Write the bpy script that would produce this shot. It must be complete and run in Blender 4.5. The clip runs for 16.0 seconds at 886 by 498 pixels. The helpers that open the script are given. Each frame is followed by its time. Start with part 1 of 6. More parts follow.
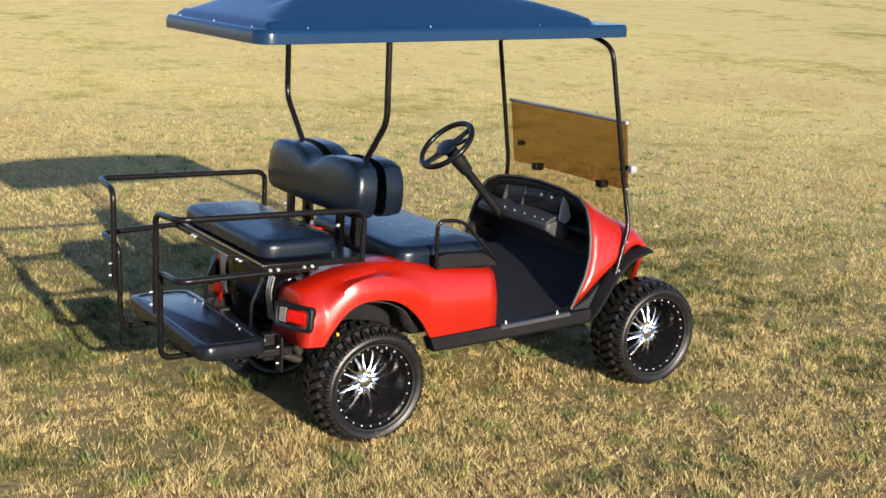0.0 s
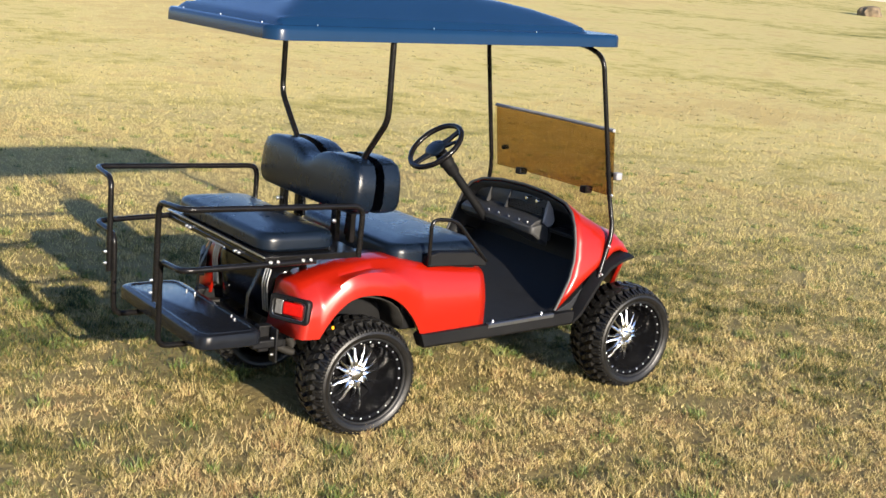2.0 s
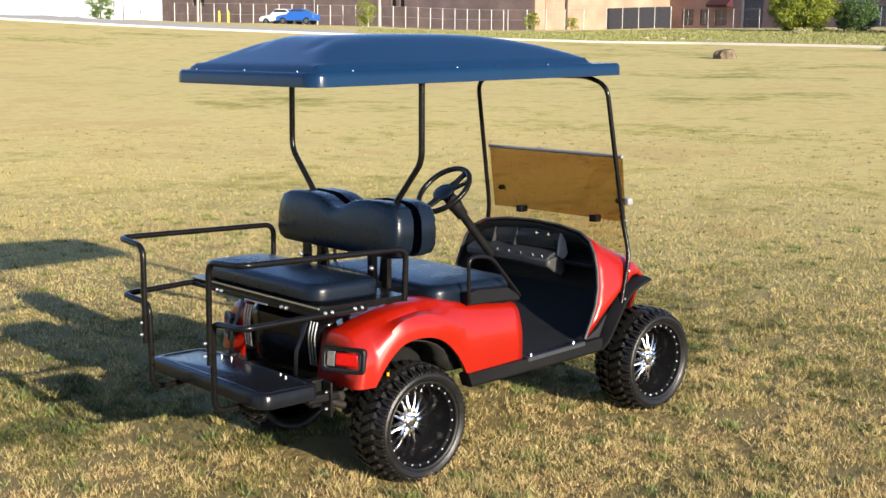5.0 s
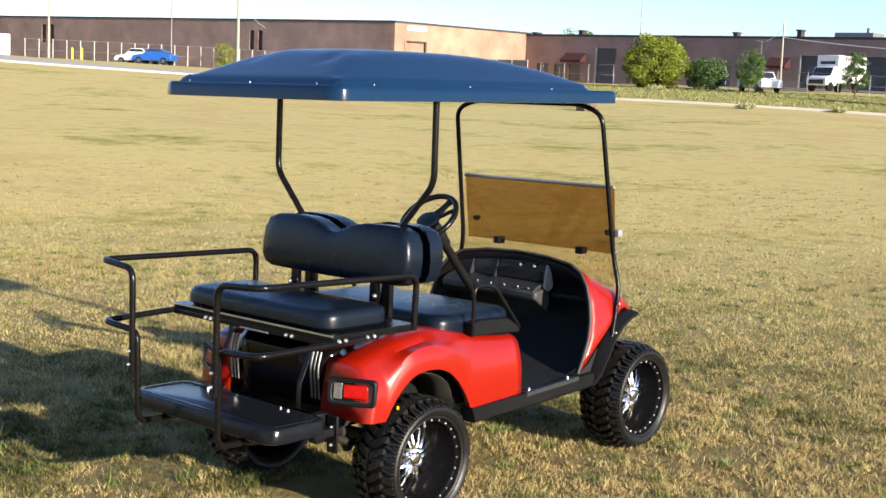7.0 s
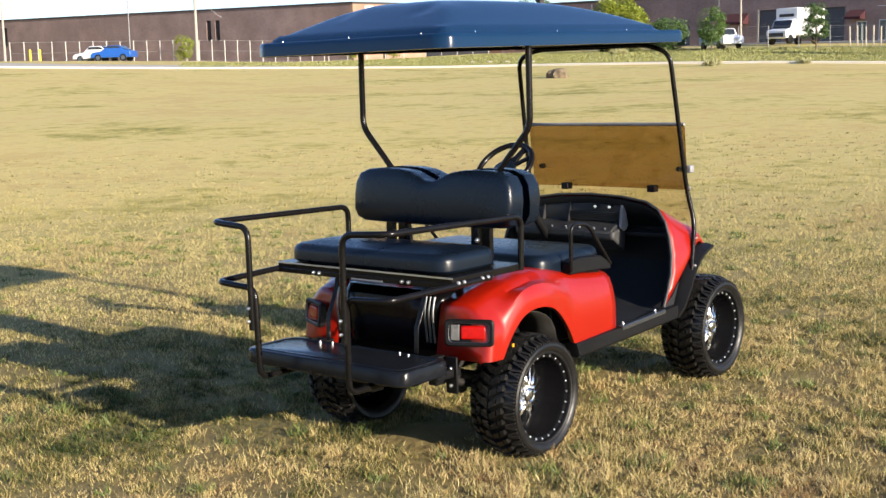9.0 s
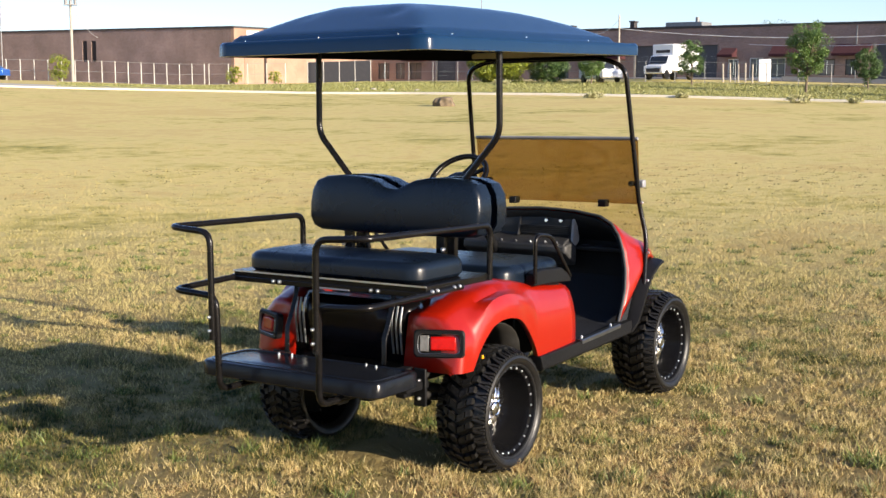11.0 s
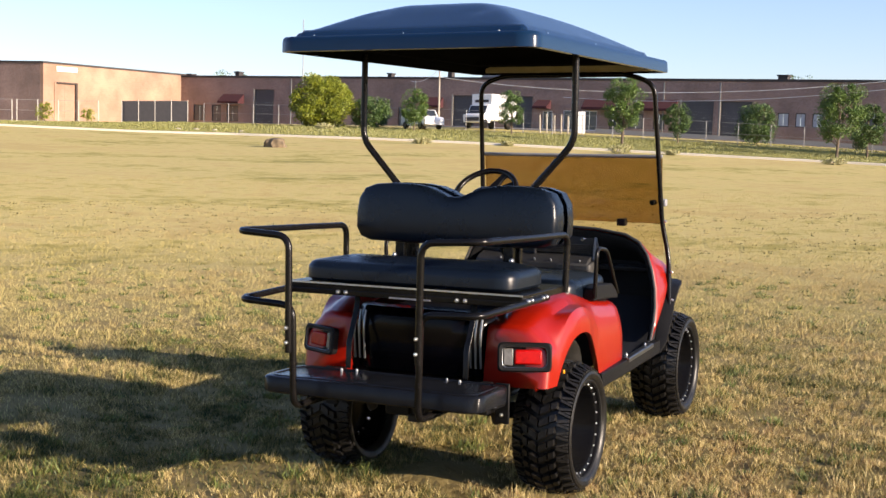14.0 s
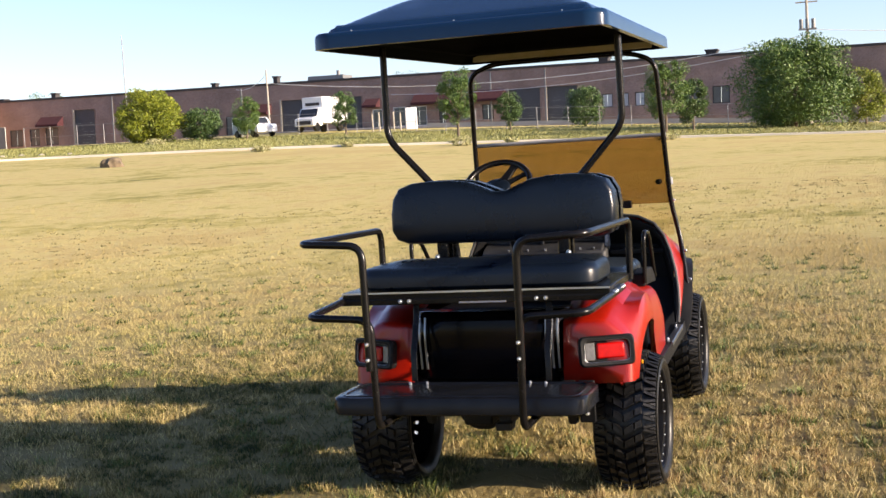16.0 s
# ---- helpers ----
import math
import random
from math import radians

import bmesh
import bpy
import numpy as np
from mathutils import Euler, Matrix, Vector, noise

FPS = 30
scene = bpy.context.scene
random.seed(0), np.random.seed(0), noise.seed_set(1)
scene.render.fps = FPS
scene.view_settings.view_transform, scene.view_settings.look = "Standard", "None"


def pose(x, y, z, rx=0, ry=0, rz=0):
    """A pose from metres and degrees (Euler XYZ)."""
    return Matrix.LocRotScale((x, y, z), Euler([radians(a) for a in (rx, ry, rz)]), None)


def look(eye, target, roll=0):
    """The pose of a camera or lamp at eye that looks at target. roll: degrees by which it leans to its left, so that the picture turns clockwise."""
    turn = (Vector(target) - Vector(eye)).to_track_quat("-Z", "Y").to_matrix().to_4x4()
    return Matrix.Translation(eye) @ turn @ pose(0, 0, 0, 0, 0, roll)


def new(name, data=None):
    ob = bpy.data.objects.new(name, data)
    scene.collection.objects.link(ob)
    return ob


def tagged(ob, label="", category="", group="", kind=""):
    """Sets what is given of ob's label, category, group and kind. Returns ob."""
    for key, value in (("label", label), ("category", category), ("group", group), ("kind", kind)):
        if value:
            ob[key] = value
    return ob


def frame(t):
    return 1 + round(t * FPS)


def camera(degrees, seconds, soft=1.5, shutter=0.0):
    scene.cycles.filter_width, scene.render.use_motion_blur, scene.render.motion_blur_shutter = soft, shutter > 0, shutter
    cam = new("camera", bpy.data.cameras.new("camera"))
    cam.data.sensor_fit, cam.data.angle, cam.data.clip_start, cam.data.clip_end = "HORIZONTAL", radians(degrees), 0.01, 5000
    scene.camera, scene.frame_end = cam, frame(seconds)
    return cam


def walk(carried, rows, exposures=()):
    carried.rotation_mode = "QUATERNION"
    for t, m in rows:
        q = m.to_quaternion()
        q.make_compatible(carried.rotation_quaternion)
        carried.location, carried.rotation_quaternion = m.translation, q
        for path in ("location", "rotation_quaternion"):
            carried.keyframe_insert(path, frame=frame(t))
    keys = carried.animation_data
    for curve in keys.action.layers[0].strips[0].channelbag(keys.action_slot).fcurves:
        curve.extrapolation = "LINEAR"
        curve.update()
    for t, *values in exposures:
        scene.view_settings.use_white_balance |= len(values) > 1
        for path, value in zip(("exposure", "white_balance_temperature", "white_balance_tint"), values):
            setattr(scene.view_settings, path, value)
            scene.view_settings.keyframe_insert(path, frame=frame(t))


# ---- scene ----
cam = camera(39.0, 16.0)
PATH = [
    (0, (-2.6, -5.217, 2.079), (-1.531, -3.587, 1.631), 2.8),
    (0.5, (-2.613, -5.329, 2.014), (-1.551, -3.701, 1.543), 3.5),
    (1, (-2.668, -5.309, 2.043), (-1.592, -3.671, 1.64), 5.9),
    (1.5, (-2.804, -5.274, 2.092), (-1.705, -3.663, 1.647), 5.8),
    (2, (-2.897, -5.164, 2.05), (-1.739, -3.591, 1.619), 5.3),
    (2.5, (-2.948, -5.122, 2.003), (-1.845, -3.48, 1.712), 4.0),
    (3, (-3.013, -5.042, 1.996), (-1.868, -3.435, 1.671), 5.5),
    (3.5, (-3.143, -4.951, 1.904), (-1.924, -3.396, 1.598), 4.4),
    (3.7, (-3.202, -4.874, 1.916), (-1.961, -3.337, 1.606), 3.1),
    (5.8, (-3.655, -4.486, 1.79), (-2.275, -3.075, 1.47), 0.0),
    (6, (-3.695, -4.363, 1.777), (-2.278, -2.992, 1.442), 0.7),
    (6.5, (-3.757, -4.258, 1.722), (-2.354, -2.856, 1.468), -0.2),
    (7, (-3.813, -4.031, 1.702), (-2.314, -2.726, 1.479), 2.3),
    (7.1, (-3.843, -3.945, 1.634), (-2.301, -2.681, 1.471), 0.6),
    (7.5, (-3.982, -3.927, 1.628), (-2.484, -2.621, 1.403), -0.9),
    (8, (-4.057, -3.742, 1.564), (-2.542, -2.443, 1.438), -1.7),
    (8.2, (-4.114, -3.736, 1.572), (-2.595, -2.456, 1.344), -2.1),
    (10.3, (-4.439, -3.488, 1.533), (-2.853, -2.288, 1.321), 1.9),
    (10.5, (-4.43, -3.443, 1.525), (-2.84, -2.244, 1.341), 2.8),
    (11, (-4.441, -3.297, 1.467), (-2.79, -2.189, 1.253), -0.2),
    (11.5, (-4.488, -3.183, 1.462), (-2.803, -2.118, 1.292), 2.6),
    (12, (-4.594, -3.011, 1.374), (-2.893, -1.977, 1.182), 0.8),
    (12.5, (-4.597, -2.799, 1.351), (-2.895, -1.756, 1.218), 0.4),
    (13, (-4.655, -2.614, 1.325), (-2.886, -1.694, 1.16), 2.1),
    (13.5, (-4.764, -2.415, 1.292), (-2.937, -1.608, 1.196), -1.7),
    (14, (-4.784, -2.219, 1.282), (-2.976, -1.375, 1.145), 1.2),
    (14.5, (-4.812, -2.02, 1.275), (-2.978, -1.226, 1.202), -1.0),
    (15, (-4.863, -1.801, 1.253), (-2.973, -1.164, 1.114), 1.6),
    (15.5, (-4.904, -1.522, 1.272), (-3.007, -0.91, 1.117), -2.1),
    (16, (-4.843, -1.288, 1.278), (-2.939, -0.691, 1.136), -3.5),
]
walk(cam, [(t, look(eye, target, roll)) for t, eye, target, roll in PATH], [(0, 0.88, 6500, 10), (1, 0.99, 6500, 10), (2.5, 1.0, 6500, 10), (3, 0.92, 6500, 10), (6, 0.88, 6500, 10), (8, 0.86, 6500, 10), (11, 0.87, 6700, 12), (14, 0.81, 7050, 17), (15.4, 0.82, 7150, 17), (16, 0.98, 7050, 17)])

# ---- world, sun ----
SUN_TO = Vector((-0.085, -0.945, 0.265)).normalized()
world = bpy.data.worlds.new("sky")
scene.world = world
world.use_nodes = True
wn = world.node_tree.nodes
sky = wn.new("ShaderNodeTexSky")
sky.sky_type = "NISHITA"
sky.sun_disc = False
sky.sun_elevation = math.asin(SUN_TO.z)
sky.sun_rotation = math.atan2(SUN_TO.x, SUN_TO.y)
sky.altitude = 200
sky.air_density, sky.dust_density, sky.ozone_density = 1.0, 0.5, 3.0
wn["Background"].inputs["Strength"].default_value = 0.135
hue = wn.new("ShaderNodeMix")
hue.data_type, hue.blend_type = "RGBA", "MULTIPLY"
hue.inputs[0].default_value = 1.0
hue.inputs[7].default_value = (0.98, 0.95, 1.10, 1)
world.node_tree.links.new(sky.outputs["Color"], hue.inputs[6])
world.node_tree.links.new(hue.outputs[2], wn["Background"].inputs["Color"])
sun = new("sun", bpy.data.lights.new("sun", "SUN"))
sun.data.energy, sun.data.angle, sun.data.color = 6.1, radians(0.6), (1.0, 0.89, 0.73)
sun.matrix_basis = look(tuple(SUN_TO * 60), (0, 0, 0))


# ---- materials ----
def material(name, c1, c2=None, rough=0.5, metal=0.0, scale=8.0, bump=0.0, bump_scale=80.0, coat=0.0, spec=0.5, rough2=None, stretch=(1, 1, 1)):
    """Two-tone procedural surface: broad stains, fine grain, relief, uneven gloss."""
    m = bpy.data.materials.new(name)
    m.use_nodes = True
    nt, p = m.node_tree, m.node_tree.nodes["Principled BSDF"]
    c2 = c2 or tuple(v * 0.75 for v in c1)
    co = nt.nodes.new("ShaderNodeTexCoord")
    mp = nt.nodes.new("ShaderNodeMapping")
    mp.inputs["Scale"].default_value = stretch
    nt.links.new(co.outputs["Object"], mp.inputs["Vector"])
    n1, n2 = nt.nodes.new("ShaderNodeTexNoise"), nt.nodes.new("ShaderNodeTexNoise")
    n1.inputs["Scale"].default_value, n1.inputs["Detail"].default_value = scale, 5.0
    n2.inputs["Scale"].default_value, n2.inputs["Detail"].default_value = bump_scale, 3.0
    mix = nt.nodes.new("ShaderNodeMix")
    mix.data_type = "RGBA"
    mix.inputs[6].default_value, mix.inputs[7].default_value = (*c1, 1), (*c2, 1)
    av = nt.nodes.new("ShaderNodeMath")
    av.operation = "MULTIPLY_ADD"
    av.inputs[1].default_value, av.inputs[2].default_value = 1.7, -0.35
    av.use_clamp = True
    for n in (n1, n2):
        nt.links.new(mp.outputs["Vector"], n.inputs["Vector"])
    nt.links.new(n1.outputs["Fac"], av.inputs[0])
    nt.links.new(av.outputs[0], mix.inputs[0])
    nt.links.new(mix.outputs[2], p.inputs["Base Color"])
    rr = nt.nodes.new("ShaderNodeMapRange")
    rr.inputs[3].default_value, rr.inputs[4].default_value = rough, rough2 if rough2 is not None else min(1, rough * 1.35)
    nt.links.new(n1.outputs["Fac"], rr.inputs[0])
    nt.links.new(rr.outputs[0], p.inputs["Roughness"])
    p.inputs["Metallic"].default_value = metal
    p.inputs["Coat Weight"].default_value = coat
    p.inputs["Coat Roughness"].default_value = 0.06
    p.inputs["Specular IOR Level"].default_value = spec
    if bump:
        b = nt.nodes.new("ShaderNodeBump")
        b.inputs["Strength"].default_value, b.inputs["Distance"].default_value = bump, 0.004
        nt.links.new(n2.outputs["Fac"], b.inputs["Height"])
        nt.links.new(b.outputs["Normal"], p.inputs["Normal"])
    return m


def tinted_glass(name, colour, gloss=0.06):
    m = bpy.data.materials.new(name)
    m.use_nodes = True
    nt = m.node_tree
    nt.nodes.remove(nt.nodes["Principled BSDF"])
    tr, gl, mx = (nt.nodes.new("ShaderNode" + k) for k in ("BsdfTransparent", "BsdfGlossy", "MixShader"))
    tr.inputs["Color"].default_value = (*colour, 1)
    gl.inputs["Roughness"].default_value = gloss
    mx.inputs[0].default_value = 0.05
    nt.links.new(tr.outputs[0], mx.inputs[1])
    nt.links.new(gl.outputs[0], mx.inputs[2])
    nt.links.new(mx.outputs[0], nt.nodes["Material Output"].inputs["Surface"])
    return m


def grass_material(name, per_blade, dry=0.0, spread=0.60):
    """Dry late-summer turf: straw, olive and green by patch, and by blade where there are blades."""
    m = bpy.data.materials.new(name)
    m.use_nodes = True
    nt, p = m.node_tree, m.node_tree.nodes["Principled BSDF"]
    co = nt.nodes.new("ShaderNodeTexCoord")
    big, mid, fine = (nt.nodes.new("ShaderNodeTexNoise") for _ in range(3))
    for n, s, d in ((big, 0.16, 3), (mid, 1.1, 4), (fine, 7.0 if per_blade else 24.0, 6)):
        n.inputs["Scale"].default_value, n.inputs["Detail"].default_value = s, d
        nt.links.new(co.outputs["Object"], n.inputs["Vector"])
    add = nt.nodes.new("ShaderNodeMath")
    add.operation = "MULTIPLY_ADD"
    add.inputs[1].default_value = 1.25
    nt.links.new(big.outputs["Fac"], add.inputs[0])
    add2 = nt.nodes.new("ShaderNodeMath")
    add2.operation = "MULTIPLY_ADD"
    add2.inputs[1].default_value = 0.95 if not dry else 0.92
    nt.links.new(mid.outputs["Fac"], add2.inputs[0])
    nt.links.new(add2.outputs[0], add.inputs[2])
    add3 = nt.nodes.new("ShaderNodeMath")
    add3.operation = "MULTIPLY_ADD"
    nt.links.new(add3.outputs[0], add2.inputs[2])
    if per_blade:
        g = nt.nodes.new("ShaderNodeNewGeometry")
        add3.inputs[1].default_value, add3.inputs[2].default_value = spread, -0.22 - 0.5 * spread + dry
        nt.links.new(g.outputs["Random Per Island"], add3.inputs[0])
        tuft = nt.nodes.new("ShaderNodeMath")
        tuft.operation = "MULTIPLY_ADD"
        tuft.inputs[1].default_value, tuft.inputs[2].default_value = (0.22, -0.47 - 0.5 * spread + dry) if dry else (1.0, -0.87 - 0.5 * spread)
        nt.links.new(fine.outputs["Fac"], tuft.inputs[0])
        nt.links.new(tuft.outputs[0], add3.inputs[2])
    else:
        add3.inputs[1].default_value, add3.inputs[2].default_value = 0.30, -0.51 + dry
        nt.links.new(fine.outputs["Fac"], add3.inputs[0])
    ramp = nt.nodes.new("ShaderNodeValToRGB")
    el = ramp.color_ramp.elements
    stops = ((0.12, (0.020, 0.038, 0.007)), (0.33, (0.098, 0.104, 0.023)), (0.52, (0.285, 0.215, 0.074)), (0.74, (0.62, 0.500, 0.226)), (0.96, (0.28, 0.175, 0.075)))
    if dry:
        stops = ((0.14, (0.143, 0.140, 0.036)), (0.35, (0.345, 0.302, 0.089)), (0.52, (0.493, 0.403, 0.146)), (0.67, (0.578, 0.472, 0.191)), (0.88, (0.509, 0.387, 0.154)))
    if not per_blade:
        stops = tuple((q_, tuple(0.95 * v for v in c_)) for q_, c_ in stops)
    while len(el) < len(stops):
        el.new(0.5)
    for e, (pos, c) in zip(el, stops):
        e.position, e.color = pos, (*c, 1)
    # uneven growth: hand-wide to stride-wide patches, greener, browner or bleached
    patch, pm, pa = nt.nodes.new("ShaderNodeTexNoise"), nt.nodes.new("ShaderNodeMath"), nt.nodes.new("ShaderNodeMath")
    patch.inputs["Scale"].default_value, patch.inputs["Detail"].default_value, patch.inputs["Roughness"].default_value = 3.4, 6, 0.62
    nt.links.new(co.outputs["Object"], patch.inputs["Vector"])
    pm.operation = "MULTIPLY_ADD"
    w_ = 0.86 if dry else 0.95
    pm.inputs[1].default_value, pm.inputs[2].default_value = w_, -0.5 * w_ - 0.2 + (0.055 if dry else -0.015)
    nt.links.new(patch.outputs["Fac"], pm.inputs[0])
    nt.links.new(add.outputs[0], pa.inputs[0])
    nt.links.new(pm.outputs[0], pa.inputs[1])
    nt.links.new(pa.outputs[0], ramp.inputs[0])
    nt.links.new(ramp.outputs[0], p.inputs["Base Color"])
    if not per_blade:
        # dark brown near the origin, fading into the ramp colours by 13 m
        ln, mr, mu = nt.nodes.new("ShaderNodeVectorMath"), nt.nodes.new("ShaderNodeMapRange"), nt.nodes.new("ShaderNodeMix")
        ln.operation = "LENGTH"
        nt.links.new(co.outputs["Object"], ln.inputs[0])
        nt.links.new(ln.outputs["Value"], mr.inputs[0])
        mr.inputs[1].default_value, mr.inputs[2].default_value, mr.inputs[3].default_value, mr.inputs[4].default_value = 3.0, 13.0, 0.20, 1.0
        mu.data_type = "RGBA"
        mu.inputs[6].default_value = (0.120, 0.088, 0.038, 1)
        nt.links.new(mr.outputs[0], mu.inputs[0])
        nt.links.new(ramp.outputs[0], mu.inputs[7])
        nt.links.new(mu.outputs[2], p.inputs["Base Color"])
    p.inputs["Roughness"].default_value = 0.6 if per_blade else 0.95
    p.inputs["Specular IOR Level"].default_value = 0.35 if per_blade else 0.1
    if per_blade:
        # thin leaves let a part of the light through
        tl, mx = nt.nodes.new("ShaderNodeBsdfTranslucent"), nt.nodes.new("ShaderNodeMixShader")
        mx.inputs[0].default_value = 0.20 if dry else 0.12
        if dry:
            # a soft nap: the short blades shade much as the sward they stand in
            ge, sc, ad = nt.nodes.new("ShaderNodeNewGeometry"), nt.nodes.new("ShaderNodeVectorMath"), nt.nodes.new("ShaderNodeVectorMath")
            sc.operation, ad.operation = "SCALE", "ADD"
            sc.inputs["Scale"].default_value = 0.55
            ad.inputs[1].default_value = (0, 0, 0.75)
            nt.links.new(ge.outputs["Normal"], sc.inputs[0])
            nt.links.new(sc.outputs[0], ad.inputs[0])
            nm = nt.nodes.new("ShaderNodeVectorMath")
            nm.operation = "NORMALIZE"
            nt.links.new(ad.outputs[0], nm.inputs[0])
            nt.links.new(nm.outputs[0], p.inputs["Normal"])
        nt.links.new(ramp.outputs[0], tl.inputs["Color"])
        nt.links.new(p.outputs[0], mx.inputs[1])
        nt.links.new(tl.outputs[0], mx.inputs[2])
        nt.links.new(mx.outputs[0], nt.nodes["Material Output"].inputs["Surface"])
    if not per_blade:
        b = nt.nodes.new("ShaderNodeBump")
        b.inputs["Strength"].default_value, b.inputs["Distance"].default_value = 0.35, 0.05
        nt.links.new(fine.outputs["Fac"], b.inputs["Height"])
        nt.links.new(b.outputs["Normal"], p.inputs["Normal"])
    return m


def leaf_material(name, c1, c2):
    m = bpy.data.materials.new(name)
    m.use_nodes = True
    nt, p = m.node_tree, m.node_tree.nodes["Principled BSDF"]
    g = nt.nodes.new("ShaderNodeNewGeometry")
    mix = nt.nodes.new("ShaderNodeMix")
    mix.data_type = "RGBA"
    mix.inputs[6].default_value, mix.inputs[7].default_value = (*c1, 1), (*c2, 1)
    nt.links.new(g.outputs["Random Per Island"], mix.inputs[0])
    nt.links.new(mix.outputs[2], p.inputs["Base Color"])
    p.inputs["Roughness"].default_value = 0.55
    p.inputs["Subsurface Weight"].default_value = 0.0
    return m


def brick_material(name, c1, c2, mortar, size=3.0):
    m = bpy.data.materials.new(name)
    m.use_nodes = True
    nt, p = m.node_tree, m.node_tree.nodes["Principled BSDF"]
    co = nt.nodes.new("ShaderNodeTexCoord")
    sep, com = nt.nodes.new("ShaderNodeSeparateXYZ"), nt.nodes.new("ShaderNodeCombineXYZ")
    ad = nt.nodes.new("ShaderNodeMath")
    nt.links.new(co.outputs["Object"], sep.inputs[0])
    nt.links.new(sep.outputs[0], ad.inputs[0])
    nt.links.new(sep.outputs[1], ad.inputs[1])
    nt.links.new(ad.outputs[0], com.inputs[0])
    nt.links.new(sep.outputs[2], com.inputs[1])
    br = nt.nodes.new("ShaderNodeTexBrick")
    br.inputs["Color1"].default_value, br.inputs["Color2"].default_value, br.inputs["Mortar"].default_value = (*c1, 1), (*c2, 1), (*mortar, 1)
    br.inputs["Scale"].default_value, br.inputs["Mortar Size"].default_value = size, 0.015
    nt.links.new(com.outputs[0], br.inputs["Vector"])
    n = nt.nodes.new("ShaderNodeTexNoise")
    n.inputs["Scale"].default_value, n.inputs["Detail"].default_value = 0.35, 6
    nt.links.new(co.outputs["Object"], n.inputs["Vector"])
    n2 = nt.nodes.new("ShaderNodeMapRange")
    n2.inputs[1].default_value, n2.inputs[2].default_value = 0.3, 0.7
    n2.inputs[3].default_value, n2.inputs[4].default_value = 0.72, 1.18
    nt.links.new(n.outputs["Fac"], n2.inputs[0])
    mul = nt.nodes.new("ShaderNodeMix")
    mul.data_type, mul.blend_type = "RGBA", "MULTIPLY"
    mul.inputs[0].default_value = 1.0
    nt.links.new(br.outputs["Color"], mul.inputs[6])
    nt.links.new(n2.outputs[0], mul.inputs[7])
    nt.links.new(mul.outputs[2], p.inputs["Base Color"])
    p.inputs["Roughness"].default_value = 0.9
    return m


RED = material("red_paint", (0.285, 0.0085, 0.002), (0.26, 0.0075, 0.0018), 0.30, 0.1, 3.0, coat=0.38, rough2=0.36, spec=0.36)
BLACK_TUBE = material("black_powder_coat", (0.004, 0.004, 0.004), (0.008, 0.007, 0.007), 0.18, 0.0, 20, 0.1, 400, rough2=0.28, spec=0.22)
ROOF = material("navy_roof_plastic", (0.004, 0.020, 0.053), (0.005, 0.023, 0.061), 0.20, 0, 6, 0.03, 300, coat=0.08, rough2=0.27, spec=0.24)
VINYL = material("black_vinyl", (0.003, 0.006, 0.012), (0.005, 0.009, 0.016), 0.24, 0, 9, 0.12, 420, rough2=0.32, spec=0.30)
PLASTIC = material("black_plastic", (0.004, 0.004, 0.005), (0.008, 0.008, 0.008), 0.45, 0, 10, 0.2, 350, rough2=0.55, spec=0.18)
GLOSS_BLACK = material("gloss_black_panel", (0.002, 0.002, 0.002), (0.004, 0.003, 0.004), 0.10, 0, 5, coat=0.0, rough2=0.2, spec=0.13)
RUBBER_MAT = material("rubber_mat", (0.007, 0.008, 0.010), (0.012, 0.013, 0.016), 0.6, 0, 14, 0.3, 260, spec=0.3)
TYRE = material("tyre_rubber", (0.005, 0.005, 0.005), (0.010, 0.009, 0.008), 0.30, 0, 18, 0.2, 240, rough2=0.46, spec=0.38)
TREAD = material("tread_rubber", (0.006, 0.006, 0.006), (0.012, 0.011, 0.010), 0.32, 0, 26, 0.3, 300, rough2=0.50, spec=0.32)
RIM_BLACK = material("rim_gloss_black", (0.004, 0.004, 0.005), (0.006, 0.006, 0.006), 0.14, 0.0, 9, spec=0.06, rough2=0.22)
# mottled reflections are put into the colour by noise between two greys
MACHINED = material("machined_aluminium", (0.90, 0.90, 0.89), (0.55, 0.55, 0.56), 0.16, 1.0, 34, 0.25, 160, rough2=0.26)
RIM_EDGE = material("satin_black_rim_edge", (0.006, 0.006, 0.006), (0.010, 0.010, 0.010), 0.42, 0, 20, 0.1, 200, spec=0.3)
# lighter than the other black plastic, its sunlit grey put into the colour
DASH = material("lightened_black_plastic", (0.016, 0.016, 0.017), (0.028, 0.028, 0.028), 0.42, 0, 12, 0.3, 260, spec=0.4)
CHROME = material("chrome", (0.82, 0.82, 0.82), (0.72, 0.72, 0.72), 0.10, 1.0, 20)
STEEL = material("zinc_bolt", (0.70, 0.70, 0.70), (0.55, 0.55, 0.55), 0.3, 1.0, 60)
SILVER_TRIM = material("brushed_trim", (0.32, 0.33, 0.34), (0.22, 0.23, 0.24), 0.3, 1.0, 40)
STEP_TOP = material("step_tread", (0.005, 0.006, 0.008), (0.010, 0.011, 0.014), 0.13, 0, 12, 0.12, 300, rough2=0.20, spec=0.17)
HINGE_GREY = material("hinge_grey", (0.27, 0.27, 0.28), (0.20, 0.20, 0.21), 0.4, 0, 12, 0.2, 300)
GREY_PLASTIC = material("grey_plastic", (0.030, 0.030, 0.030), (0.045, 0.045, 0.045), 0.5, 0, 12, 0.2, 300)
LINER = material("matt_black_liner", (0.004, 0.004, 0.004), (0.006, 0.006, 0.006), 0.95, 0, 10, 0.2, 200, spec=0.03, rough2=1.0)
TAN_LIP = material("tan_plastic", (0.56, 0.48, 0.29), (0.44, 0.37, 0.20), 0.6, 0, 12, 0.2, 200)
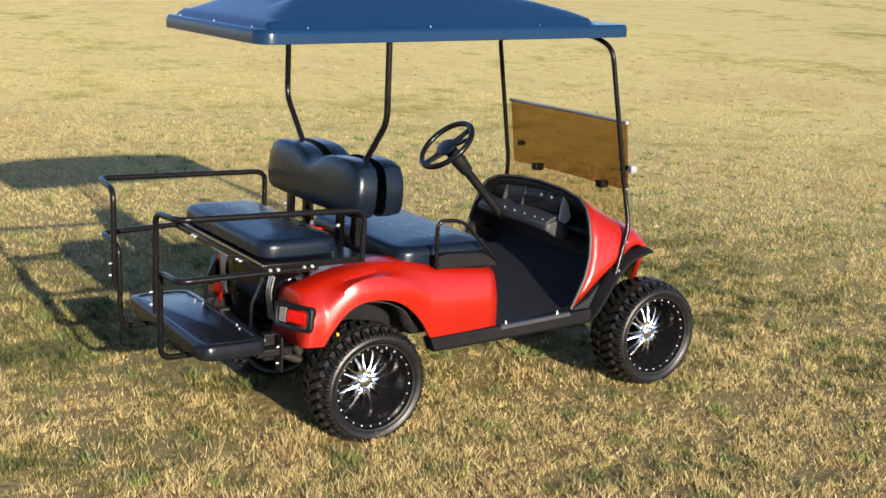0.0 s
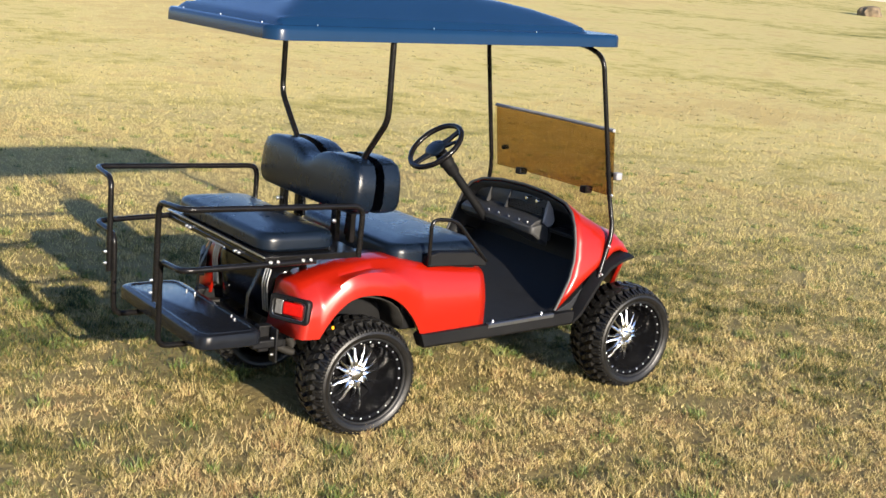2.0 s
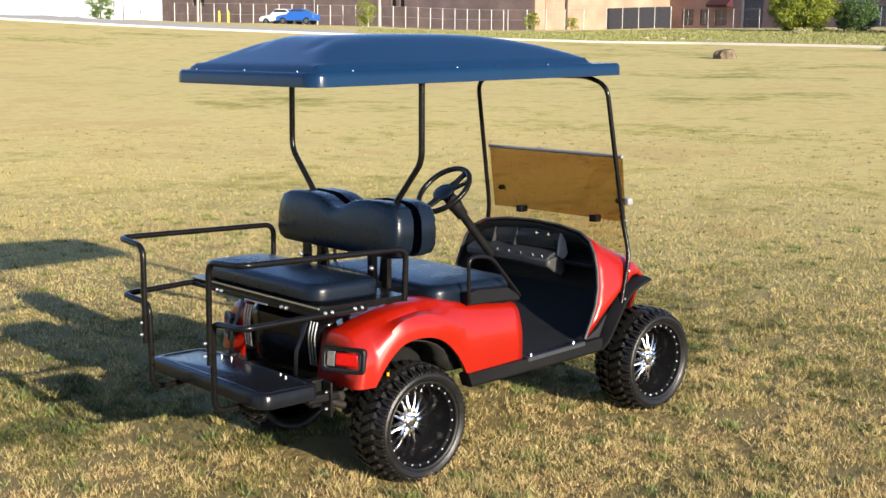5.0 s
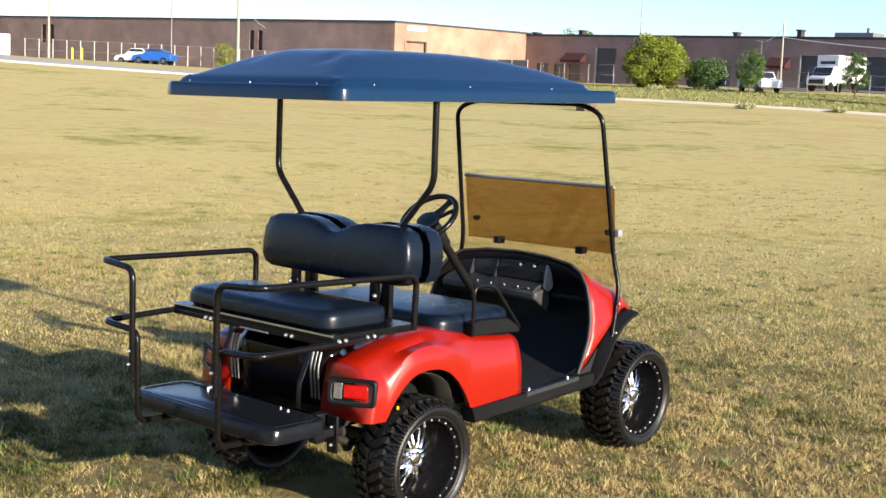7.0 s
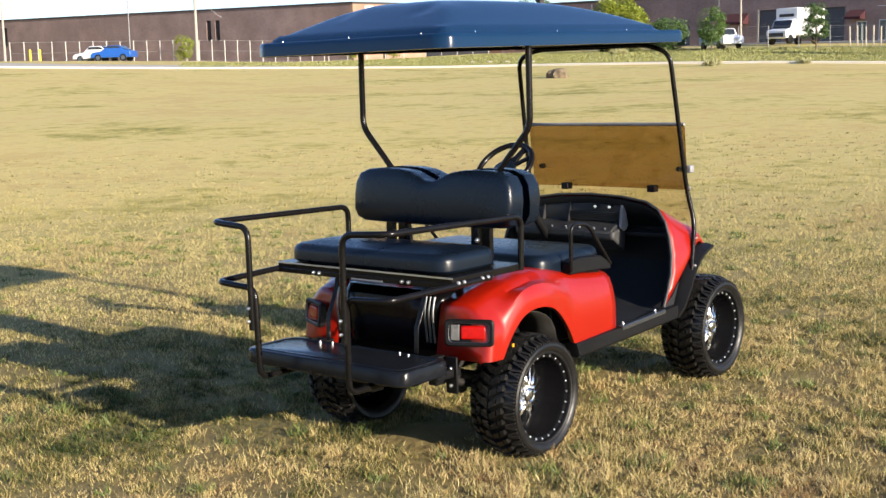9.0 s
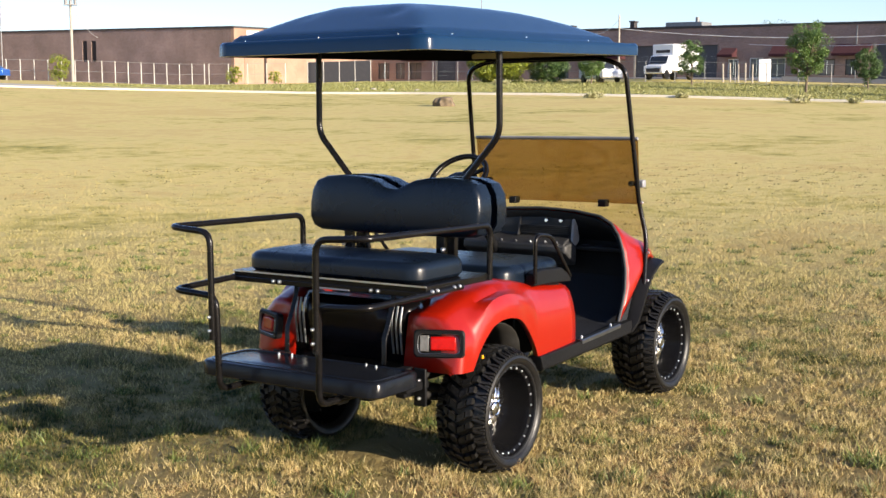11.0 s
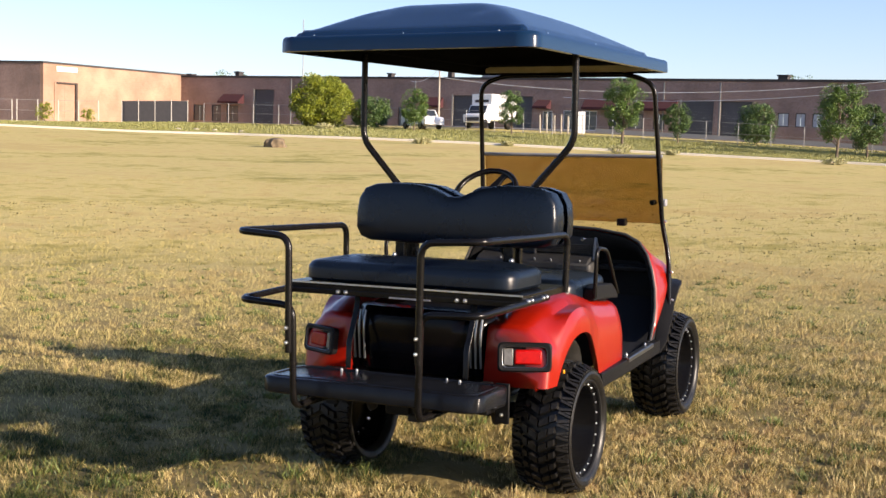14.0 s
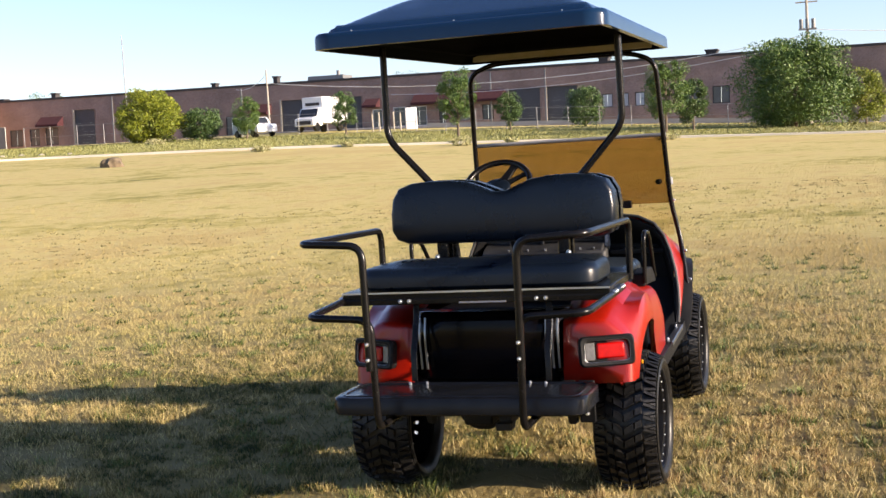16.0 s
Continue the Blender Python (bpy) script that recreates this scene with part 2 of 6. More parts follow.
LENS_RED = material("red_lens", (0.46, 0.005, 0.003), (0.28, 0.003, 0.002), 0.18, 0, 60, 0.3, 160, coat=0.1, spec=0.2)
LENS_CLEAR = material("clear_lens", (0.15, 0.145, 0.14), (0.07, 0.068, 0.065), 0.12, 0, 60, 0.3, 160, coat=0.25)
AMBER = material("amber_reflector", (0.8, 0.33, 0.02), (0.7, 0.26, 0.01), 0.15, 0, 40)
GLASS_TINT = tinted_glass("smoked_acrylic", (0.43, 0.295, 0.15), 0.04)
GLASS_PALE = tinted_glass("pale_acrylic", (0.84, 0.77, 0.62), 0.04)
UNDER = material("chassis_black", (0.006, 0.006, 0.005), (0.016, 0.013, 0.010), 0.6, 0.1, 20, 0.3, 120)
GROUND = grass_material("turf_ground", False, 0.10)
BLADES = grass_material("turf_blades", True, 0.0, 0.50)
BLADES_DRY = grass_material("dry_turf_blades", True, 0.10, 0.10)


# ---- mesh helpers ----
def part(name, bm, mat, parent=None, label="", smooth=True, bevel=0.0, segments=2, thick=0.0):
    me = bpy.data.meshes.new(name)
    bmesh.ops.recalc_face_normals(bm, faces=bm.faces)
    bm.to_mesh(me)
    bm.free()
    me.materials.append(mat)
    if smooth:
        me.polygons.foreach_set("use_smooth", [True] * len(me.polygons))
        if hasattr(me, "set_sharp_from_angle"):
            me.set_sharp_from_angle(angle=radians(38))
    ob = new(name, me)
    if parent:
        ob.parent = parent
    if thick:
        so = ob.modifiers.new("thick", "SOLIDIFY")
        so.thickness, so.offset = thick, -1
    if bevel:
        b = ob.modifiers.new("bevel", "BEVEL")
        b.width, b.segments, b.limit_method, b.angle_limit = bevel, segments, "ANGLE", radians(40)
    if label:
        ob["label"] = label
    return ob


def from_arrays(name, verts, faces, mat, parent=None, smooth=False):
    """A mesh from arrays of vertices (n, 3) and of triangles or quads (m, k)."""
    me = bpy.data.meshes.new(name)
    verts, faces = np.asarray(verts, np.float32), np.asarray(faces, np.int32)
    k = faces.shape[1]
    me.vertices.add(len(verts))
    me.vertices.foreach_set("co", verts.ravel())
    me.loops.add(faces.size)
    me.loops.foreach_set("vertex_index", faces.ravel())
    me.polygons.add(len(faces))
    me.polygons.foreach_set("loop_start", np.arange(0, faces.size, k, dtype=np.int32))
    if smooth:
        me.polygons.foreach_set("use_smooth", np.ones(len(faces), bool))
    me.update(calc_edges=True)
    me.materials.append(mat)
    ob = new(name, me)
    if parent:
        ob.parent = parent
    return ob


def box(bm, x0, x1, y0, y1, z0, z1, m=None):
    r = bmesh.ops.create_cube(bm, size=1.0)
    t = Matrix.Translation(((x0 + x1) / 2, (y0 + y1) / 2, (z0 + z1) / 2)) @ Matrix.Diagonal((x1 - x0, y1 - y0, z1 - z0, 1))
    bmesh.ops.transform(bm, matrix=(m @ t) if m else t, verts=r["verts"])
    return r["verts"]


def rod(bm, a, b, r, seg=10, r2=None):
    a, b = Vector(a), Vector(b)
    v = bmesh.ops.create_cone(bm, cap_ends=True, segments=seg, radius1=r, radius2=r if r2 is None else r2, depth=(b - a).length)["verts"]
    bmesh.ops.transform(bm, matrix=Matrix.Translation((a + b) / 2) @ (b - a).to_track_quat("Z", "Y").to_matrix().to_4x4(), verts=v)


def ball(bm, c, r, sx=1, sy=1, sz=1, u=14, v=8):
    vs = bmesh.ops.create_uvsphere(bm, u_segments=u, v_segments=v, radius=r)["verts"]
    bmesh.ops.transform(bm, matrix=Matrix.Translation(c) @ Matrix.Diagonal((sx, sy, sz, 1)), verts=vs)


def rounded(points, radius, steps=6, closed=False):
    """A polyline with its corners rounded."""
    pts = [Vector(p) for p in points]
    out = []
    n = len(pts)
    for i, p in enumerate(pts):
        if not closed and i in (0, n - 1):
            out.append(p)
            continue
        a, b = pts[i - 1] - p, pts[(i + 1) % n] - p
        d = min(radius, a.length * 0.48, b.length * 0.48)
        s, e = p + a.normalized() * d, p + b.normalized() * d
        for k in range(steps + 1):
            t = k / steps
            out.append(s * (1 - t) ** 2 + p * 2 * t * (1 - t) + e * t * t)
    return out


def tube(bm, points, r, radius=0.06, seg=10, closed=False):
    """A bent tube along a polyline with rounded corners."""
    pts = rounded(points, radius, closed=closed)
    rings, up = [], None
    n = len(pts)
    for i, p in enumerate(pts):
        if closed:
            d = pts[(i + 1) % n] - pts[i - 1]
        else:
            d = pts[min(i + 1, n - 1)] - pts[max(i - 1, 0)]
        d.normalize()
        if up is None:
            up = d.orthogonal().normalized()
        up = (up - d * up.dot(d)).normalized()
        side = d.cross(up)
        rings.append([bm.verts.new(p + (up * math.cos(a) + side * math.sin(a)) * r) for a in (2 * math.pi * k / seg for k in range(seg))])
    pairs = list(zip(rings, rings[1:])) + ([(rings[-1], rings[0])] if closed else [])
    for u, v in pairs:
        for k in range(seg):
            bm.faces.new((u[k], u[(k + 1) % seg], v[(k + 1) % seg], v[k]))
    if not closed:
        bm.faces.new(rings[0][::-1])
        bm.faces.new(rings[-1])


def loft(bm, rows, cap0=False, cap1=False, ring=False):
    vr = [[bm.verts.new(p) for p in row] for row in rows]
    n = len(vr[0])
    for a, b in zip(vr, vr[1:]):
        for k in range(n if ring else n - 1):
            bm.faces.new((a[k], a[(k + 1) % n], b[(k + 1) % n], b[k]))
    if cap0:
        bm.faces.new(vr[0][::-1])
    if cap1:
        bm.faces.new(vr[-1])
    return vr


def revolve(bm, profile, seg=48, axis="y", centre=(0, 0, 0)):
    """profile: (radius, height along the axis)."""
    rows = []
    for k in range(seg + 1):
        a = 2 * math.pi * k / seg
        c, s = math.cos(a), math.sin(a)
        rows.append([Vector(centre) + (Vector((r * c, h, r * s)) if axis == "y" else Vector((r * c, r * s, h))) for r, h in profile])
    loft(bm, rows)
    bmesh.ops.remove_doubles(bm, verts=bm.verts, dist=1e-5)


def interp(x, table):
    return float(np.interp(x, [a for a, _ in table], [b for _, b in table]))


def root(name, label, category, group="", m=None):
    ob = new(name)
    ob.empty_display_size = 0.2
    if m is not None:
        ob.matrix_basis = m
    return tagged(ob, label, category, group)


# ---- ground: one sheet, level round the cart, rising gently to the far side ----
def gz(x, y):
    X = np.clip(x, 0, 125)
    Y = np.clip(y, -5, 70 + 0.25 * X)
    far = 0.01706 * X - 0.00577 * Y + 3.0e-5 * X * X + 0.000689 * X * Y + 0.000915 * Y * Y - 1.8e-8 * X * X * Y - 1.293e-5 * X * Y * Y
    # the yard beyond the kerb lies lower than the field's rise
    r_, a_ = np.hypot(x + 4, y + 3.8), np.degrees(np.arctan2(y + 3.8, x + 4))
    s_, w_ = np.clip((r_ - 74) / 30, 0, 1), np.clip((a_ - 38) / 8, 0, 1)
    far = far - 0.5 * s_ * s_ * (3 - 2 * s_) * w_
    k = np.clip((np.hypot(x, y) - 5.0) / 22.0, 0, 1)
    near = np.clip(1 - (np.hypot(x - 0.8, y) - 3.0) / 4.0, 0, 1)
    far = far + 0.0049 * np.clip(np.hypot(x + 4, y + 3.5) - 9, 0, 150)
    # the field falls away towards the yard
    far = far - np.interp(a_, (25, 30, 40, 50, 60), (0.08, 0.17, 0.50, 0.63, 0.70)) * np.clip((r_ - 15) / 62, 0, 1)
    return far * k * k * (3 - 2 * k) + (-0.062 + 0.012 * np.clip(x, -2, 3)) * near


rad = np.concatenate([np.linspace(0, 12, 40)[1:], np.geomspace(12.6, 1500, 90)])
ang = np.linspace(0, 2 * np.pi, 193)[:-1]
gx, gy = np.outer(rad, np.cos(ang)), np.outer(rad, np.sin(ang))
gv = np.concatenate([[[0, 0, 0]], np.stack([gx, gy, gz(gx, gy)], -1).reshape(-1, 3)])
idx = 1 + np.arange(len(rad) * len(ang)).reshape(len(rad), len(ang))
q = np.stack([idx[:-1], idx[1:], np.roll(idx[1:], -1, 1), np.roll(idx[:-1], -1, 1)], -1).reshape(-1, 4)
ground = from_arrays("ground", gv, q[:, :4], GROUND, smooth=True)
gb = bmesh.new()
gb.from_mesh(ground.data)
gb.verts.ensure_lookup_table()
for k in range(len(ang)):
    gb.faces.new((gb.verts[0], gb.verts[1 + k], gb.verts[1 + (k + 1) % len(ang)]))
bmesh.ops.recalc_face_normals(gb, faces=gb.faces)
gb.to_mesh(ground.data)
gb.free()
ground.data.polygons.foreach_set("use_smooth", [True] * len(ground.data.polygons))
tagged(ground, "wide field of dry mown grass, straw yellow and green", "lawn", kind="structure")

# ---- golf cart: origin under the rear axle, x forward, y to its left ----
cart = root("golf_cart", "lifted red golf cart with black roof and rear-facing seat", "golf cart")


def bolt(p, r=0.008, axis=(0, -1, 0), parent=None, name="bolt"):
    bm = bmesh.new()
    a = Vector(axis).normalized()
    rod(bm, Vector(p) - a * 0.004, Vector(p) + a * 0.004, r, 8)
    ball(bm, Vector(p) + a * 0.004, r * 0.8, u=8, v=5)
    return part(name, bm, STEEL, parent or cart)


# wheels: tyre, tread, rim, spokes, cap; +y is the outer face
WW = 0.145


def crown(y):
    return 0.250 - 0.028 * (abs(y) / WW) ** 2.6


tyre_bm = bmesh.new()
prof = [(0.188, -0.105), (0.198, -0.128), (0.212, -0.143), (0.226, -0.147), (0.236, -0.142)]
prof += [(crown(y), y) for y in np.linspace(-0.136, 0.136, 13)]
prof += [(0.236, 0.142), (0.226, 0.147), (0.212, 0.143), (0.204, 0.137), (0.198, 0.128), (0.188, 0.105)]
revolve(tyre_bm, prof, 64)
tread_bm = bmesh.new()


def tread_block(corners, h):
    """A raised block on the tread; corners: (angle, y) of its four feet."""
    lo = [tread_bm.verts.new((crown(y) * math.cos(a) * 0.99, y, crown(y) * math.sin(a) * 0.99)) for a, y in corners]
    ca, cy = sum(a for a, _ in corners) / 4, sum(y for _, y in corners) / 4
    hi = []
    for a, y in corners:
        a2, y2 = ca + (a - ca) * 0.86, cy + (y - cy) * 0.90
        r = crown(y2) + h
        hi.append(tread_bm.verts.new((r * math.cos(a2), y2, r * math.sin(a2))))
    tread_bm.faces.new(hi)
    for k in range(4):
        tread_bm.faces.new((lo[k], lo[(k + 1) % 4], hi[(k + 1) % 4], hi[k]))


NT = 34
st = 2 * math.pi / NT
for k in range(NT):
    a = k * st
    for s in (-1, 1):
        # centre chevron in two nested arms, then a shoulder lug shaped like an open triangle with a stud in it
        tread_block([(a, s * 0.002), (a + st * 0.60, s * 0.002), (a + st * 1.02, s * 0.046), (a + st * 0.42, s * 0.046)], 0.023)
        tread_block([(a + st * 0.46, s * 0.050), (a + st * 1.06, s * 0.050), (a + st * 1.26, s * 0.078), (a + st * 0.66, s * 0.078)], 0.023)
        tread_block([(a + st * 0.02, s * 0.139), (a + st * 0.28, s * 0.139), (a + st * 0.58, s * 0.086), (a + st * 0.34, s * 0.084)], 0.021)
        tread_block([(a + st * 0.94, s * 0.139), (a + st * 0.70, s * 0.139), (a + st * 0.52, s * 0.088), (a + st * 0.74, s * 0.086)], 0.021)
        tread_block([(a + st * 0.36, s * 0.138), (a + st * 0.62, s * 0.138), (a + st * 0.55, s * 0.114), (a + st * 0.45, s * 0.114)], 0.015)
bmesh.ops.recalc_face_normals(tread_bm, faces=tread_bm.faces)
rim_bm = bmesh.new()
revolve(rim_bm, [(0.176, -0.10), (0.176, 0.03), (0.182, 0.06), (0.188, 0.10), (0.195, 0.122), (0.191, 0.124), (0.186, 0.112), (0.174, 0.106), (0.168, 0.09), (0.158, 0.0), (0.140, -0.030), (0.060, -0.045), (0.0, -0.045)], 56)
lip_bm = bmesh.new()
revolve(lip_bm, [(0.191, 0.124), (0.193, 0.131), (0.198, 0.134), (0.203, 0.131), (0.201, 0.125)], 56)
spoke_bm = bmesh.new()
for s in (-1, 1):
    rows = []
    for r, w, dy, y in ((0.018, 0.0085, 0.0060, 0.052), (0.046, 0.0098, 0.0095, 0.064), (0.072, 0.0072, 0.0110, 0.060), (0.090, 0.0056, 0.0125, 0.050), (0.112, 0.0058, 0.0175, 0.046), (0.138, 0.0066, 0.0235, 0.026)):
        c = s * dy
        rows.append([(r, y - 0.022, c - w), (r, y - 0.022, c + w), (r, y - 0.007, c + w), (r, y, c + w * 0.25 * s), (r, y - 0.001, c - w * 0.2 * s), (r, y - 0.006, c - w)])
    loft(spoke_bm, rows, True, True, ring=True)
cap_bm = bmesh.new()
revolve(cap_bm, [(0.033, 0.020), (0.033, 0.066), (0.031, 0.076), (0.026, 0.080), (0.022, 0.078), (0.012, 0.081), (0.0, 0.082)], 28)
lug_bm = bmesh.new()
rod(lug_bm, (0, 0.045, 0), (0, 0.063, 0), 0.0085, 6, 0.0065)
rivet_bm = bmesh.new()
ball(rivet_bm, (0, 0, 0), 0.0045, u=8, v=6)


def mesh_of(name, bm, mat, smooth=True):
    o = part(name, bm, mat, None, smooth=smooth)
    me = o.data
    bpy.data.objects.remove(o)
    return me


W_TYRE, W_TREAD, W_RIM = mesh_of("tyre", tyre_bm, TYRE), mesh_of("tread", tread_bm, TREAD, False), mesh_of("rim", rim_bm, RIM_BLACK)
W_LIP, W_SPOKE, W_CAP, W_RIVET = mesh_of("rim_lip", lip_bm, RIM_EDGE), mesh_of("spoke", spoke_bm, MACHINED), mesh_of("hub_cap", cap_bm, MACHINED), mesh_of("rivet", rivet_bm, STEEL)
W_LUG = mesh_of("lug_nut", lug_bm, CHROME)


def piece(name, me, parent, m, label=""):
    o = new(name, me)
    o.parent = parent
    o.matrix_basis = m
    if label:
        o["label"] = label
    return o


def wheel(x, side, turn):
    hub = piece("wheel", W_TYRE, cart, pose(x, side * (0.498 if x < 1 else 0.492), 0.198 if x < 1 else 0.232, 0, 0, 0 if side > 0 else 180) @ pose(0, 0, 0, 0, turn, 0) @ Matrix.Diagonal((1.02 if x < 1 else 1.04, 0.86, 1.02 if x < 1 else 1.04, 1)), "knobbly black all-terrain tyre")
    piece("tread", W_TREAD, hub, Matrix())
    piece("rim", W_RIM, hub, Matrix(), "gloss black alloy rim")
    piece("rim_lip", W_LIP, hub, Matrix())
    deep = pose(0, -0.045 if x < 1 else -0.010, 0)
    piece("hub_cap", W_CAP, hub, deep, "chrome hub cap")
    for k in range(8):
        piece("spoke", W_SPOKE, hub, deep @ pose(0, 0, 0, 0, k * 45, 0), "machined split spoke")
    for k in range(4):
        a = radians(45 + 90 * k)
        piece("lug_nut", W_LUG, hub, deep @ pose(0.048 * math.cos(a), 0.004, 0.048 * math.sin(a)))
    for k in range(24):
        a = 2 * math.pi * k / 24
        piece("rivet", W_RIVET, hub, pose(0.181 * math.cos(a), 0.111, 0.181 * math.sin(a)))


wheel(0.086, -1, 12)
wheel(0.086, 1, 30)
wheel(1.766, -1, 5)
wheel(1.766, 1, 21)

# rear fenders with the side panels
Z_TOP = ((-0.25, 0.640), (-0.2, 0.662), (-0.12, 0.688), (0.0, 0.718), (0.12, 0.738), (0.20, 0.744), (0.28, 0.738), (0.36, 0.722), (0.46, 0.698), (0.6, 0.680), (0.78, 0.666))


def z_low(x):
    u = abs(x - 0.08) / (0.315 if x > 0.08 else 0.235)
    base = 0.375 if x > 0.08 else 0.41
    return base + (0.223 if x > 0.08 else 0.188) * max(0, 1 - u ** 2.3) ** 0.85 if u < 1 else base


SHEAR = 0.15


def fender_rows(s):
    rows = []
    for x in np.concatenate([np.linspace(-0.215, 0.46, 60), np.linspace(0.48, 0.775, 8)]):
        zt, zl = interp(x, Z_TOP), z_low(x)
        lip = 0.019 * math.exp(-(max(0, x - 0.17) / 0.10) ** 2) * min(1.0, max(0.0, (x + 0.24) / 0.30))
        body = interp(x, ((-0.22, 0.555), (0.0, 0.565), (0.35, 0.560), (0.8, 0.545)))
        top_y = interp(x, ((-0.22, 0.465), (0.2, 0.485), (0.5, 0.490), (0.8, 0.490)))
        pr = [(0.30, zt - 0.004), (0.38, zt), (top_y - 0.03, zt - 0.002), (top_y, zt - 0.012), (top_y + 0.022, zt - 0.034)]
        for f in (0.25, 0.5, 0.75):
            pr.append((top_y + 0.022 + (body - top_y - 0.022) * (1 - (1 - f) ** 2), zt - 0.034 + (zl + 0.100 - zt + 0.034) * f))
        pr += [(body + lip * 0.10, zl + 0.088), (body + lip * 0.42, zl + 0.074), (body + lip * 0.72, zl + 0.058), (body + lip * 0.92, zl + 0.034), (body + lip, zl), (body + lip - 0.022, zl - 0.001)]
        rows.append((x, pr))
    out = []
    x0, p0 = rows[0]
    for ang_ in (90, 70, 45, 20):
        a = radians(ang_)
        q = 0.035
        sh = q * (1 - math.cos(a))
        out.append([(x0 - q * math.sin(a) + 0.9 * max(0, y - 0.36) ** 2 - SHEAR * max(0, 0.64 - z), s * (y - sh * min(1, max(0, (y - 0.3) / 0.1))), z - sh * min(1, max(0, (z - 0.42) / 0.2))) for y, z in p0])
    for x, pr in rows:
        k = max(0.0, 1 - (x + 0.215) / 0.2)
        out.append([(x + 0.9 * k * max(0, y - 0.36) ** 2 - SHEAR * k * max(0, 0.64 - z), s * y, z) for y, z in pr])
    return out


for s in (-1, 1):
    bm = bmesh.new()
    rows = fender_rows(s)
    vr = loft(bm, rows)
    end = vr[0]
    c = [bm.verts.new((-0.251 - SHEAR * (0.64 - z), s * 0.30, z)) for z in (0.54, 0.41)]
    bm.faces.new(end + c[::-1])
    part("rear_fender", bm, RED, cart, "glossy red rear fender and side panel", thick=0.012)
    # wheel-well liner
    bm = bmesh.new()
    rr = []
    for k in range(13):
        a = math.pi * k / 12
        rr.append([(0.06 + 0.275 * math.cos(a) * (1 if math.cos(a) > 0 else 0.86), s * y, 0.40 + 0.175 * max(0.0, math.sin(a)) ** 0.8) for y in (0.30, 0.50)])
    loft(bm, rr)
    part("wheel_well", bm, UNDER, cart, thick=0.006)
    # tail light
    tl = bmesh.new()

    def lamp_rows(w, h, d):
        pts = rounded([(0, -w, -h), (0, w, -h), (0, w, h), (0, -w, h)], 0.022, 4, closed=True)
        return [(p.x + d, p.y, p.z) for p in pts]

    loft(tl, [lamp_rows(0.104, 0.055, 0.02), lamp_rows(0.107, 0.058, -0.006), lamp_rows(0.101, 0.052, -0.013), lamp_rows(0.088, 0.041, -0.011), lamp_rows(0.085, 0.038, 0.014)], True, True, ring=True)
    lamp = part("tail_light", tl, PLASTIC, cart, "black bezel with a red brake lens and a clear reverse lens")
    lamp.matrix_basis = pose(-0.257, s * 0.462, 0.531, 0, 6, -s * 26)
    trim = bmesh.new()
    loft(trim, [lamp_rows(0.0882, 0.0412, -0.0115), lamp_rows(0.0880, 0.0410, -0.0135), lamp_rows(0.0870, 0.0400, -0.0130), lamp_rows(0.0865, 0.0395, -0.006)], ring=True)
    part("lens_trim", trim, SILVER_TRIM, lamp, "thin chrome ring round the lenses")
    for nm, y0, y1, z1, x0, mt in (("brake_lens", -0.040, 0.070, 0.029, -0.005, LENS_RED), ("reverse_lens", -0.084, -0.044, 0.034, 0.000, LENS_CLEAR)):
        bm = bmesh.new()
        box(bm, x0, 0.012, min(s * y0, s * y1), max(s * y0, s * y1), -z1, z1)
        part(nm, bm, mt, lamp, bevel=0.011 if nm == "brake_lens" else 0.005, segments=4)
    bm = bmesh.new()
    box(bm, -0.100, -0.088, s * 0.568 - 0.004, s * 0.568 + 0.004, 0.452, 0.468)
    part("side_reflector", bm, AMBER, cart, "small amber side reflector", bevel=0.002)

# black centre of the tail, between the fenders
bm = bmesh.new()
rr = []
for y in np.linspace(-0.31, 0.31, 13):
    b = 0.075 * (1 - (abs(y) / 0.31) ** 6)
    rr.append([(-0.10 - b, y, 0.690), (-0.17 - b, y, 0.685), (-0.205 - b, y, 0.655), (-0.215 - b, y, 0.60), (-0.20 - b, y, 0.50), (-0.19 - b, y, 0.43), (-0.15, y, 0.40)])
loft(bm, rr)
part("tail_panel", bm, GLOSS_BLACK, cart, "gloss black bag-well panel", thick=0.01)
bm = bmesh.new()
box(bm, -0.16, 0.74, -0.30, 0.30, 0.36, 0.66)
box(bm, 0.33, 0.745, -0.475, 0.475, 0.38, 0.675)
part("seat_base", bm, PLASTIC, cart, bevel=0.01)

# running gear under the tail
for s in (-1, 1):
    bm = bmesh.new()
    box(bm, -0.292, -0.280, s * 0.385 - 0.030, s * 0.385 + 0.030, 0.265, 0.425)
    hanger = part("hanger_plate", bm, PLASTIC, cart, "black bolted hanger plate", bevel=0.004)
    for z in (0.30, 0.375):
        bolt((-0.294, s * 0.385, z), 0.008, (-1, 0, 0), hanger)
bm = bmesh.new()
rod(bm, (0, -0.40, 0.262), (0, 0.40, 0.262), 0.035, 12)
ball(bm, (0.0, 0.10, 0.262), 0.095, 1, 1.1, 0.95)
part("rear_axle", bm, UNDER, cart)
bm = bmesh.new()
rod(bm, (1.665, -0.40, 0.262), (1.665, 0.40, 0.262), 0.028, 10)
part("front_axle", bm, UNDER, cart)
